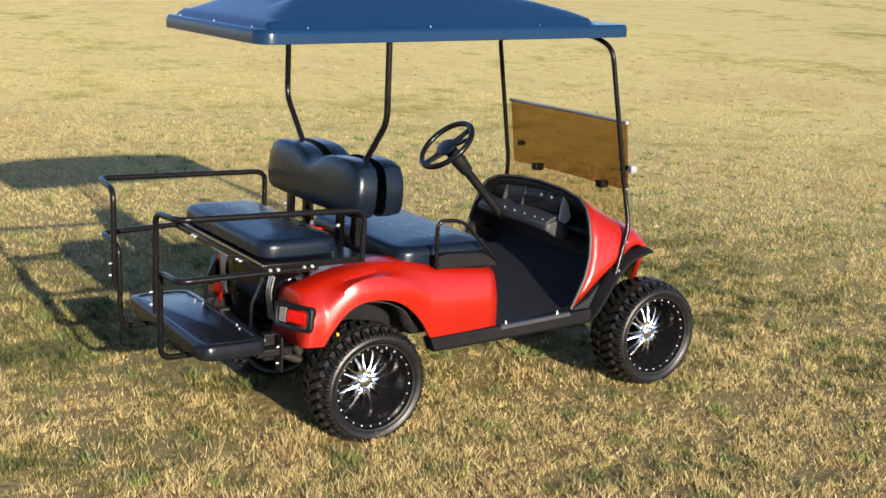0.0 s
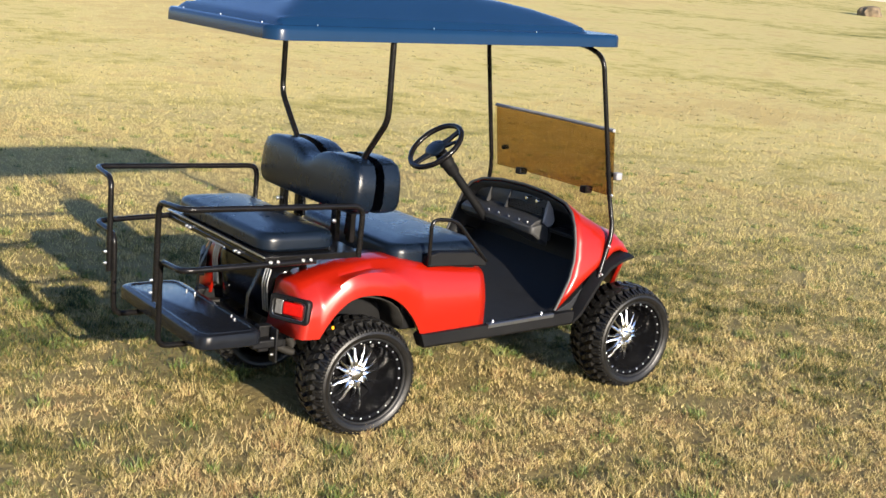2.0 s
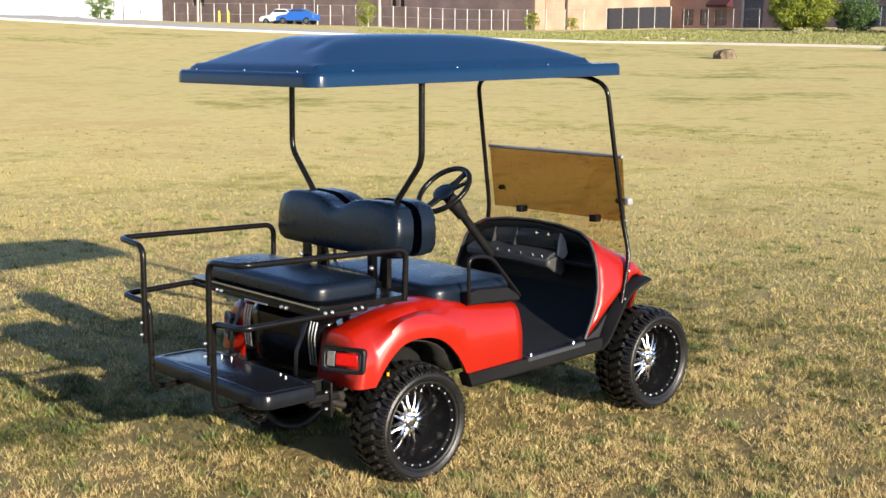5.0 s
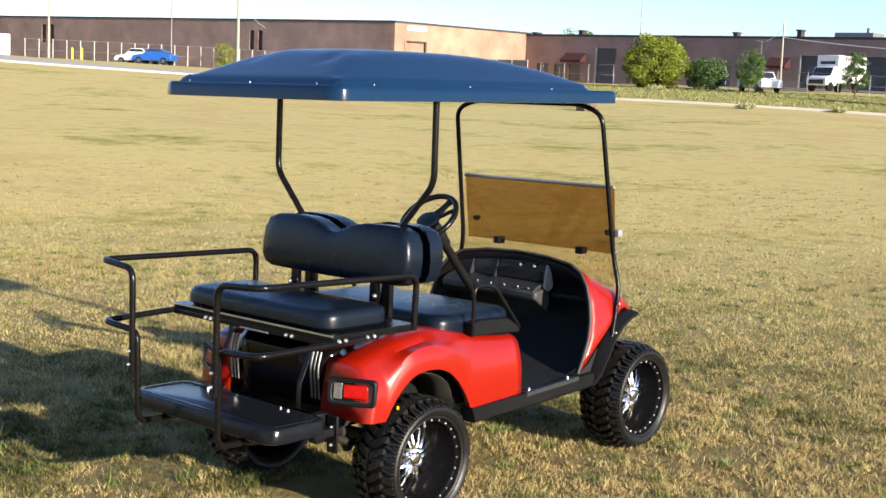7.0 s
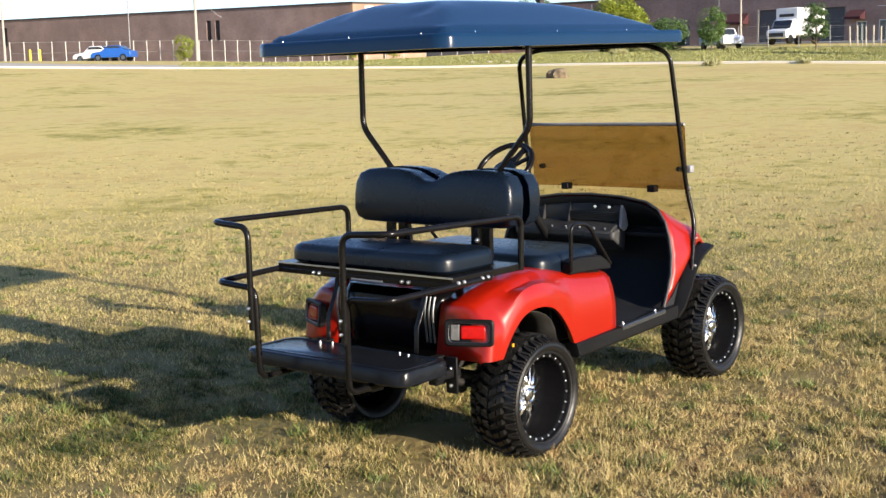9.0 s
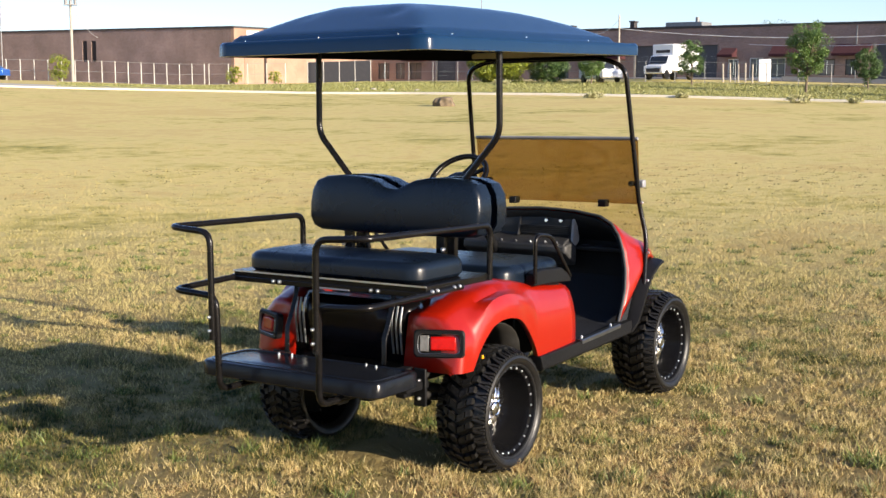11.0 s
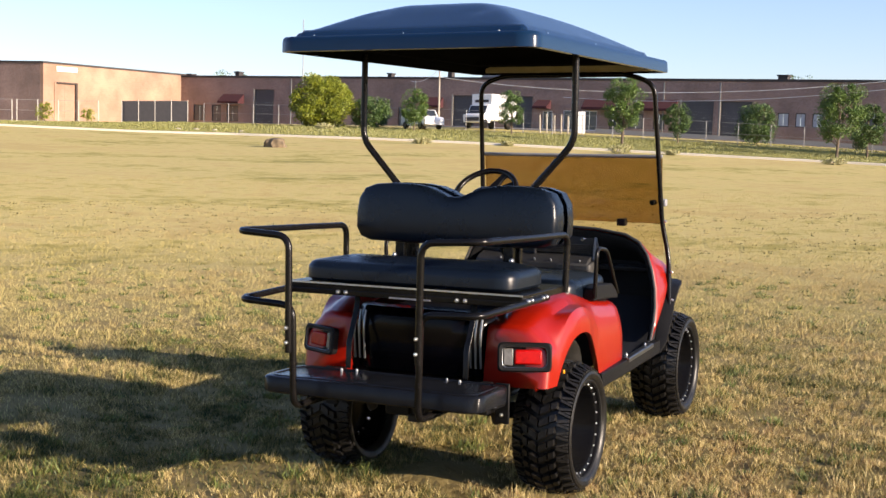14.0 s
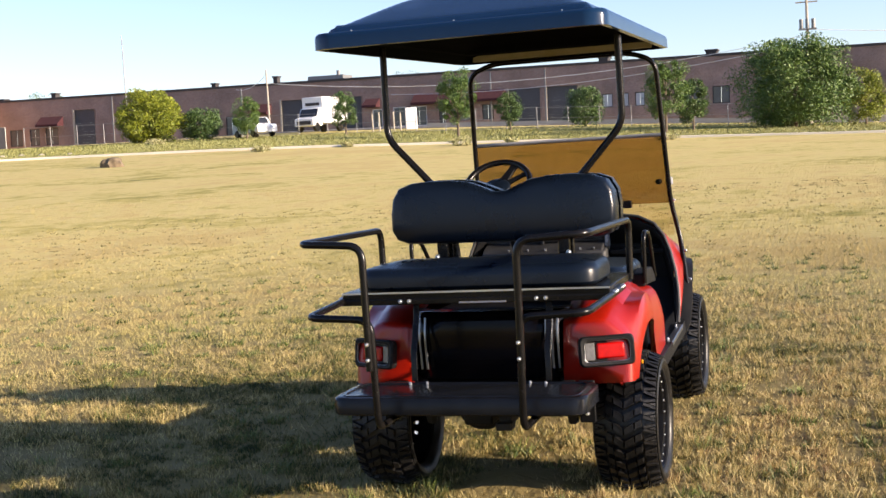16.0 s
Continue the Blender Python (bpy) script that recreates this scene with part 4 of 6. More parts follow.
def dome(x, y):
    t = (x - RX0) / (RX1 - RX0)
    w = roof_outline(t)
    e = min(w - abs(y), x - RX0, 9)
    fr = RX1 - x
    k = lambda v: max(0.0, min(1.0, v)) ** 2 * (3 - 2 * max(0.0, min(1.0, v)))
    # a step inside the brim, then a crown: hipped at the sides and rear, a long arc down to the front
    band = 0.030 * k((e - 0.040) / 0.022) * k((fr - 0.17) / 0.045)
    arc = interp(x, ((-0.45, 0.122), (0.30, 0.126), (0.55, 0.124), (0.75, 0.116), (0.92, 0.098), (1.08, 0.070), (1.22, 0.032), (1.31, 0.0), (1.5, -0.05)))
    ramps = ((w - 0.07 - abs(y)) * 0.52, (x - RX0 - 0.07) * 0.44, arc)
    crown_ = max(0.0, -0.013 * math.log(sum(math.exp(-r / 0.013) for r in ramps)))
    groove = -0.005 * math.exp(-((abs(y) - 0.23) / 0.050) ** 2) * k((x - RX0 - 0.16) / 0.10) * (1 - k((x - RX0 - 0.36) / 0.22))
    return band + crown_ * k((e - 0.055) / 0.03) + groove


bm = bmesh.new()
grid = []
for i in range(NXR + 1):
    t = i / NXR
    x = RX0 + (RX1 - RX0) * t
    row = []
    for j in range(NYR + 1):
        v = 2 * j / NYR - 1
        w = roof_outline(t)
        # rounded plan corners
        cx = min(x - RX0, RX1 - x)
        rc = 0.055
        if cx < rc:
            w -= rc - math.sqrt(max(0, rc * rc - (rc - cx) ** 2))
        y = v * w
        row.append(bm.verts.new((x, y, brim_z(x) + dome(x, y))))
    grid.append(row)
for a, b in zip(grid, grid[1:]):
    for k in range(NYR):
        bm.faces.new((a[k], a[k + 1], b[k + 1], b[k]))
edge = [r[0] for r in grid] + grid[-1][1:] + [r[-1] for r in grid[-2::-1]] + grid[0][-2:0:-1]


def outward(v):
    """Level direction out of the rounded plan of the roof."""
    w = roof_outline((v.x - RX0) / (RX1 - RX0)) - 0.056
    d = Vector((v.x - min(max(v.x, RX0 + 0.056), RX1 - 0.056), v.y - min(max(v.y, -w), w), 0))
    return d.normalized()


rim1 = [bm.verts.new(v.co + outward(v.co) * 0.010 + Vector((0, 0, -0.008))) for v in edge]
rim1b = [bm.verts.new(v.co + outward(v.co) * 0.013 + Vector((0, 0, -0.020))) for v in edge]
rim2 = [bm.verts.new(v.co + outward(v.co) * 0.014 + Vector((0, 0, -0.060))) for v in edge]
rim3 = [bm.verts.new(v.co + outward(v.co) * -0.006 + Vector((0, 0, -0.062))) for v in edge]
inner = []
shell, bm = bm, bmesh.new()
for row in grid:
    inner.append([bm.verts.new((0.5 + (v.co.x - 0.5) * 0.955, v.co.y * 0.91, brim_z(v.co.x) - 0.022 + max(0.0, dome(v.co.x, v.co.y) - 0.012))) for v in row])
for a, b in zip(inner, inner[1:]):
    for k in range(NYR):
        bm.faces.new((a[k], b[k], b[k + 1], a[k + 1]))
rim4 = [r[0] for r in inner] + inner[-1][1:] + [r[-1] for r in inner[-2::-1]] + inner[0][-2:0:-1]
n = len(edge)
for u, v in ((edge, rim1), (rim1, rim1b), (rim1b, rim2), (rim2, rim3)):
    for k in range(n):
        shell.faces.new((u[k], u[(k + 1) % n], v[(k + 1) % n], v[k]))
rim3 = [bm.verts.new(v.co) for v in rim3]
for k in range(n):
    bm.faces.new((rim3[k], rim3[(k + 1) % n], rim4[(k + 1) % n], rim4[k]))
liner, bm = bm, shell
cart.matrix_basis = pose(0.012, 0, 0)
roof = part("roof", bm, ROOF, cart, "domed gloss black plastic canopy")
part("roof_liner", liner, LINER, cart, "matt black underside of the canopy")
bm = bmesh.new()
box(bm, 1.435, 1.455, -0.46, 0.46, brim_z(1.45) - 0.052, brim_z(1.45) - 0.012)
part("front_lip", bm, TAN_LIP, cart, "tan dusty strip inside the canopy's front lip", bevel=0.004)
for x in (-0.25, 0.35, 0.95):
    for s in (-1, 1):
        w = roof_outline((x - RX0) / (RX1 - RX0))
        bolt((x, s * (w - 0.02), brim_z(x) + 0.002), 0.0016, (0, 0, 1), roof, "roof_screw")
for y in (-0.40, 0.0, 0.40):
    bolt((RX0 + 0.022, y, brim_z(RX0) + 0.002), 0.0016, (0, 0, 1), roof, "roof_screw")

# ---- far side of the field ----
BRICK = brick_material("brown_brick", (0.312, 0.205, 0.170), (0.230, 0.150, 0.124), (0.33, 0.265, 0.235))
TAN_BLOCK = brick_material("tan_block", (0.37, 0.228, 0.158), (0.335, 0.207, 0.143), (0.35, 0.23, 0.17), 1.2)
DARK_DOOR = material("dark_roller_door", (0.06, 0.06, 0.068), (0.08, 0.08, 0.088), 0.6, 0.1, 2.0)
COPING = material("dark_coping", (0.035, 0.03, 0.03), (0.05, 0.045, 0.045), 0.7, 0, 2.0)
AWNING = material("maroon_awning", (0.062, 0.014, 0.017), (0.045, 0.011, 0.014), 0.9, 0, 3.0)
DARK_BROWN = material("dark_brown_matt", (0.045, 0.032, 0.028), (0.06, 0.045, 0.04), 0.8, 0, 3.0)
SCREEN = material("black_fence_fabric", (0.022, 0.022, 0.027), (0.034, 0.034, 0.040), 0.9, 0, 3.0, 0.2, 40)
FENCE_POST = material("pale_galvanised_post", (0.56, 0.54, 0.49), (0.44, 0.42, 0.38), 0.6, 0.2, 6)
WINDOW = material("window_glass", (0.05, 0.055, 0.06), (0.09, 0.095, 0.10), 0.1, 0, 0.7)
BLIND = material("pale_window", (0.45, 0.47, 0.50), (0.36, 0.38, 0.42), 0.3, 0, 0.7)
CONCRETE = material("pale_concrete", (0.42, 0.38, 0.31), (0.34, 0.31, 0.26), 0.9, 0, 0.9, 0.3, 20)
# kerb concrete lightened to stay bright on the side away from the sun
KERB_STONE = material("pale_kerb_concrete", (0.66, 0.60, 0.50), (0.54, 0.49, 0.41), 0.9, 0, 0.9, 0.3, 20)
ASPHALT = material("asphalt", (0.11, 0.105, 0.10), (0.16, 0.15, 0.14), 0.9, 0, 0.6, 0.3, 30)
WOOD_POLE = material("weathered_pole", (0.42, 0.38, 0.32), (0.32, 0.28, 0.23), 0.9, 0, 3)
GALV = material("galvanised_steel", (0.27, 0.27, 0.27), (0.20, 0.20, 0.20), 0.5, 0.6, 6)
WHITE_PAINT = material("white_paint", (0.78, 0.78, 0.78), (0.70, 0.70, 0.70), 0.35, 0, 2.0)
BLUE_CAR = material("blue_car_paint", (0.012, 0.10, 0.42), (0.010, 0.085, 0.36), 0.25, 0.1, 3, coat=0.6)
CAR_GLASS = material("car_glass", (0.02, 0.024, 0.03), (0.03, 0.034, 0.04), 0.08, 0, 3)
YELLOW = material("yellow_paint", (0.80, 0.58, 0.04), (0.66, 0.46, 0.03), 0.5, 0, 4)
ROCK = material("weathered_stump", (0.24, 0.18, 0.11), (0.06, 0.045, 0.03), 0.95, 0, 4.0, 0.8, 16)
BARK = material("bark", (0.16, 0.12, 0.085), (0.09, 0.07, 0.05), 0.95, 0, 5, 0.6, 30)
LEAF_BRIGHT = leaf_material("yellow_green_leaves", (0.070, 0.105, 0.008), (0.27, 0.295, 0.016))
LEAF_MID = leaf_material("mid_green_leaves", (0.030, 0.078, 0.012), (0.12, 0.19, 0.032))
LEAF_DARK = leaf_material("dark_green_leaves", (0.020, 0.056, 0.011), (0.085, 0.145, 0.028))
WEED = leaf_material("rough_green_grass", (0.165, 0.175, 0.050), (0.245, 0.238, 0.078))

WEED_PALE = leaf_material("pale_weeds", (0.25, 0.245, 0.10), (0.40, 0.37, 0.18))
MAIN = pose(113.0, -2.78, 3.40, 1.18, 0, -4.04)


def facade(name, y0, y1, z0, z1, thick, openings, mat, m, label):
    """A wall in the plane x = 0 of m, facing -x, with openings (y0, y1, z0, z1) right through it."""
    ys = sorted({y0, y1, *[v for o in openings for v in o[:2]]})
    zs = sorted({z0, z1, *[v for o in openings for v in o[2:4]]})
    bm = bmesh.new()
    for a, b in zip(ys, ys[1:]):
        run = None
        for c, d in zip(zs, zs[1:]):
            hole = any(o[0] < (a + b) / 2 < o[1] and o[2] < (c + d) / 2 < o[3] for o in openings)
            if not hole:
                run = (run[0], d) if run else (c, d)
            if (hole or d == zs[-1]) and run:
                box(bm, 0, thick, a, b, run[0], run[1])
                run = None
    w = part(name, bm, mat, smooth=False)
    w.matrix_basis = m
    return tagged(w, label, "building", kind="structure")


DOORS = [(80.4, 83.4, 0.0, 4.3), (54.1, 56.9, 0.0, 3.95), (47.4, 50.4, 0.0, 3.95), (28.3, 31.7, 0.0, 3.75), (24.6, 27.8, 0.0, 3.75), (2.5, 5.5, 0.0, 3.6)]
WINS = [(21.2, 22.25, 1.45, 2.75), (19.65, 20.6, 1.45, 2.75), (18.1, 19.05, 1.45, 2.75), (12.8, 14.4, 1.3, 2.9), (10.2, 11.8, 1.3, 2.9),
        (45.2, 46.3, 0.6, 2.5), (42.6, 44.0, 0.6, 2.6), (40.3, 42.0, 0.6, 2.6), (38.2, 39.0, 0.0, 2.4), (35.4, 37.0, 0.9, 2.4), (33.2, 34.4, 0.9, 2.4),
        (62.2, 63.6, 0.6, 2.6), (65.0, 66.2, 0.6, 2.6), (85.6, 87.4, 0.5, 2.4), (88.2, 89.6, 0.5, 2.4), (90.6, 92.4, 0.5, 2.4)]
facade("wall_main", -60, 96, -2.0, 5.62, 0.4, DOORS + WINS, BRICK, MAIN, "long brown brick wall of a single-storey industrial building")


def fitted(name, me_bm, mat, m, label, category, group=""):
    o = part(name, me_bm, mat, smooth=False)
    o.matrix_basis = m
    return tagged(o, label, category, group)


for y0, y1, z0, z1 in DOORS:
    d = root("roller_door", "closed dark grey roller door in a brick wall", "door", "roller doors of the building", MAIN @ pose(0.22, (y0 + y1) / 2, 0))
    n = 14
    for k in range(n):
        bm = bmesh.new()
        box(bm, 0, 0.05, -(y1 - y0) / 2, (y1 - y0) / 2, z1 * k / n, z1 * (k + 0.985) / n)
        part("slat", bm, DARK_DOOR, d, smooth=False)
    for s in (-1, 1):
        bm = bmesh.new()
        box(bm, -0.235, -0.02, s * (y1 - y0) / 2 - 0.09, s * (y1 - y0) / 2 + 0.09, 0, z1 + 0.1)
        part("door_jamb", bm, BRICK if s < 0 else CONCRETE, d, smooth=False)
for i, (y0, y1, z0, z1) in enumerate(WINS):
    w = root("window", "small pale factory window in a brick wall" if i < 3 else "dark shop window in a brick wall", "window", "windows of the building", MAIN @ pose(0.12, (y0 + y1) / 2, (z0 + z1) / 2))
    hw, hh = (y1 - y0) / 2, (z1 - z0) / 2
    bm = bmesh.new()
    for a in ((-hw, -hw + 0.08, -hh, hh), (hw - 0.08, hw, -hh, hh), (-hw + 0.08, hw - 0.08, -hh, -hh + 0.08), (-hw + 0.08, hw - 0.08, hh - 0.08, hh)):
        box(bm, -0.05, 0.05, *a)
    part("window_frame", bm, WHITE_PAINT if i in (5, 6, 7) else COPING, w, smooth=False)
    for s in (-1, 1):
        bm = bmesh.new()
        box(bm, 0.0, 0.02, -hw + 0.08 if s < 0 else 0.02, -0.02 if s < 0 else hw - 0.08, -hh + 0.08, hh - 0.08)
        part("pane", bm, BLIND if i < 3 else WINDOW, w, smooth=False)
for y0, y1, z0, z1 in ((84.8, 87.9, 2.6, 3.7), (58.0, 60.4, 2.6, 3.7), (37.4, 41.6, 2.7, 3.8), (31.9, 35.4, 2.7, 3.8), (45.4, 47.0, 2.7, 3.6), (-7.5, -4.0, 2.6, 3.8)):
    bm = bmesh.new()
    loft(bm, [[(-0.005, y, z1), (-1.1, y, z0 + 0.22), (-1.1, y, z0), (-0.005, y, z0)] for y in (y0, y1)], True, True, ring=True)
    fitted("awning", bm, AWNING, MAIN, "faded maroon fabric awning over a shop door", "awning", "awnings of the building")
# parapet coping, downpipes, roof and roof units
bm = bmesh.new()
box(bm, -0.08, 0.5, -60, 96, 5.62, 5.86)
c = part("trim", bm, COPING, smooth=False)
c.matrix_basis = MAIN
tagged(c, "dark metal coping along the parapet", "trim", kind="structure")
bm = bmesh.new()
box(bm, 0.42, 60, -60, 150, 5.2, 5.4)
c = part("roof_main", bm, COPING, smooth=False)
c.matrix_basis = MAIN
tagged(c, "flat dark roof of the industrial building", "roof", kind="structure")
for y in (78.0, 61.5, 33.4, 27.8, 16.5, 6.5):
    bm = bmesh.new()
    box(bm, -0.12, -0.01, y - 0.06, y + 0.06, 0, 5.5)
    fitted("downpipe", bm, GALV, MAIN, "grey metal downpipe on a brick wall", "pipe", "downpipes of the building")
for x, y, w, h in ((3, 88, 0.8, 1.0), (3, 66.5, 0.7, 0.9), (3, 58.8, 0.7, 1.2), (3, 22.6, 1.1, 0.9), (3, 12.2, 1.2, 0.9), (6, 98, 0.9, 0.9), (6, 112, 0.8, 0.9)):
    u = root("roof_vent", "small dark square vent on a flat roof", "vent", "roof vents of the building", MAIN @ pose(x, y, 5.4))
    bm = bmesh.new()
    box(bm, -w / 2, w / 2, -w / 2 + 0.1, w / 2 - 0.1, -0.01, h)
    part("stack", bm, COPING, u, smooth=False)
    bm = bmesh.new()
    box(bm, -w / 2 - 0.08, w / 2 + 0.08, -w / 2, w / 2, h, h + 0.15)
    part("cap", bm, COPING, u, smooth=False)
u = root("roof_unit", "pale grey air-handling unit on a flat roof", "air conditioner", "", MAIN @ pose(8, 54.6, 5.4))
bm = bmesh.new()
loft(bm, [[(-1.2, y0, z), (1.2, y0, z), (1.2, y1, z), (-1.2, y1, z)] for y0, y1, z in ((-1.6, 2.0, -0.01), (-1.6, 2.0, 0.8), (-1.9, 2.4, 0.85), (-1.9, 2.4, 1.35))], True, True, ring=True)
part("housing", bm, GALV, u, smooth=False)
bm = bmesh.new()
rod(bm, (0, -0.8, 1.34), (0, -0.8, 1.9), 0.22, 10)
part("flue", bm, GALV, u)

# projecting wing: tan block end and brown brick long side
WING = pose(95.6, 91.1, 5.0, 1.3, -1.1, 1.6)
facade("wall_wing", 0.02, 110, -2.5, 5.75, 0.4, [(20.7, 21.5, 2.2, 4.6), (22.2, 23.0, 2.2, 4.6), (64.0, 65.0, 2.3, 4.8), (66.0, 67.0, 2.3, 4.8)], BRICK, WING, "long brown brick side wall of the projecting wing")
# slatted inserts added to give the brick its tall dark strips
for y0, y1, z0, z1 in ((20.7, 21.5, 2.2, 4.6), (22.2, 23.0, 2.2, 4.6), (64.0, 65.0, 2.3, 4.8), (66.0, 67.0, 2.3, 4.8)):
    w = root("dark_insert", "tall narrow dark slatted insert added in a brick wall", "vent", "louvred vents of the wing", WING @ pose(0.1, (y0 + y1) / 2, z0))
    for k in range(10):
        bm = bmesh.new()
        loft(bm, [[(-0.05, y, (z1 - z0) * k / 10), (0.06, y, (z1 - z0) * (k + 0.75) / 10), (0.08, y, (z1 - z0) * (k + 0.95) / 10), (-0.03, y, (z1 - z0) * (k + 0.3) / 10)] for y in ((y0 - y1) / 2, (y1 - y0) / 2)], True, True, ring=True)
        part("insert_slat", bm, DARK_BROWN, w, smooth=False)
    bm = bmesh.new()
    box(bm, 0.14, 0.2, (y0 - y1) / 2, (y1 - y0) / 2, 0, z1 - z0)
    part("backing", bm, COPING, w, smooth=False)
END = WING @ pose(0, 0, 0, 0, 0, -90)
facade("wall_end", 0.0, 25.2, -2.5, 5.75, 0.4, [(1.7, 5.2, -0.6, 3.8)], TAN_BLOCK, END @ pose(0, 0, 0), "sunlit tan block end wall of the projecting wing")
d = root("end_door", "tan painted double door in the end wall", "door", "", END @ pose(0.22, 3.45, -0.6))
for s in (-1, 1):
    bm = bmesh.new()
    box(bm, 0, 0.05, -1.66 if s < 0 else 0.01, -0.01 if s < 0 else 1.66, 0, 4.32)
    part("door_leaf", bm, TAN_BLOCK, d, smooth=False)
    bm = bmesh.new()
    box(bm, -0.02, 0.26, s * 1.70 - 0.13, s * 1.70 + 0.13, 0, 4.5)
    part("door_jamb", bm, DARK_BROWN if s > 0 else TAN_BLOCK, d, smooth=False)
bm = bmesh.new()
box(bm, -0.02, 0.25, -1.56, 1.56, 4.34, 4.5)
part("door_head", bm, DARK_BROWN, d, smooth=False)
bm = bmesh.new()
box(bm, 0.405, 0.47, 2.0, 5.2, 5.02, 5.52)
fitted("sign", bm, WHITE_PAINT, END, "plain white sign board on a tan wall", "sign")
bm = bmesh.new()
box(bm, 0.42, 60, 0.5, 110, 5.2, 5.4)
c = part("roof_wing", bm, COPING, smooth=False)
c.matrix_basis = WING
tagged(c, "flat dark roof of the wing", "roof", kind="structure")
bm = bmesh.new()
box(bm, -0.08, 0.5, -0.48, 110, 5.75, 5.95)
box(bm, 0.5, 25.2, -0.48, 0.5, 5.75, 5.95)
c = part("trim", bm, COPING, smooth=False)
c.matrix_basis = WING
tagged(c, "dark metal coping along the wing", "trim", kind="structure")


# lot, kerb line
def strip(name, pts, w, lift, mat, label, category, n=60):
    """A flat band that follows the ground along a line."""
    P = [Vector((*p, 0)) for p in pts]
    line = []
    for a, b in zip(P, P[1:]):
        line += [a.lerp(b, t) for t in np.linspace(0, 1, n, endpoint=False)]
    line.append(P[-1])
    bm = bmesh.new()
    rows = []
    for i, p in enumerate(line):
        d = line[min(i + 1, len(line) - 1)] - line[max(i - 1, 0)]
        s = Vector((-d.y, d.x, 0)).normalized()
        row = []
        for k in np.linspace(-0.5, 0.5, max(2, int(w / 3) + 1)):
            q = p + s * (w * float(k))
            row.append((q.x, q.y, float(gz(q.x, q.y)) + lift))
        first, last = row[0], row[-1]
        rows.append([(first[0], first[1], first[2] - lift - 0.1)] + row + [(last[0], last[1], last[2] - lift - 0.1)])
    loft(bm, rows)
    return tagged(part(name, bm, mat), label, category, kind="structure")


KERB = [(66.4, -35.1), (64.1, 7.5), (62.4, 18.2), (59.8, 29.3), (57.0, 41.0), (50.5, 53.5), (43.0, 60.8), (35.9, 66.0), (20, 77)]
strip("road", [(106.5, -62), (108.0, 28), (112.5, 84)], 10.0, 0.05, ASPHALT, "worn asphalt lot in front of the building", "road")
strip("road", [(84, 95), (75, 110), (63, 133)], 26.0, 0.05, CONCRETE, "pale worn concrete yard", "road")
strip("road", [(53.6, 57.4), (46.4, 65.2), (39.2, 70.6), (23, 81.4)], 8.4, 0.05, CONCRETE, "pale concrete apron behind the kerb", "road")
strip("pavement", KERB, 0.9, 0.10, KERB_STONE, "pale concrete kerb along the edge of the field", "kerb", 10)


bm = bmesh.new()
wall_line = [(102.5, -22.0), (103.2, 2.0), (104.0, 16.0), (105.0, 34.0)]
loft(bm, [[(x, y, float(gz(x, y)) - 0.2), (x, y, float(gz(x, y)) + 0.42), (x + 0.35, y, float(gz(x, y)) + 0.42), (x + 0.35, y, float(gz(x, y)) - 0.2)] for x, y in wall_line], True, True, ring=True)
tagged(part("low_wall", bm, CONCRETE, smooth=False), "low pale concrete wall at the edge of the lot", "wall", kind="structure")


def scatter_leaves(rng, centre, radii, n, size, shell=0.55):
    """n small leaf clumps in an ellipsoid, denser towards its skin: vertices and triangles."""
    d = rng.normal(size=(n, 3))
    d /= np.linalg.norm(d, axis=1)[:, None]
    r = shell + (1 - shell) * rng.random(n) ** 0.6
    p = np.asarray(centre) + d * r[:, None] * np.asarray(radii)
    a = rng.normal(size=(n, 3))
    a /= np.linalg.norm(a, axis=1)[:, None]
    b = np.cross(a, rng.normal(size=(n, 3)))
    b /= np.linalg.norm(b, axis=1)[:, None] + 1e-9
    s = size * (0.6 + 0.8 * rng.random(n))[:, None]
    v = np.stack([p - a * s, p + b * s * 0.55, p + a * s, p - b * s * 0.55], 1).reshape(-1, 3)
    i = np.arange(n)[:, None] * 4
    f = np.concatenate([i + [[0, 1, 2]], i + [[0, 2, 3]]])
    return v, f


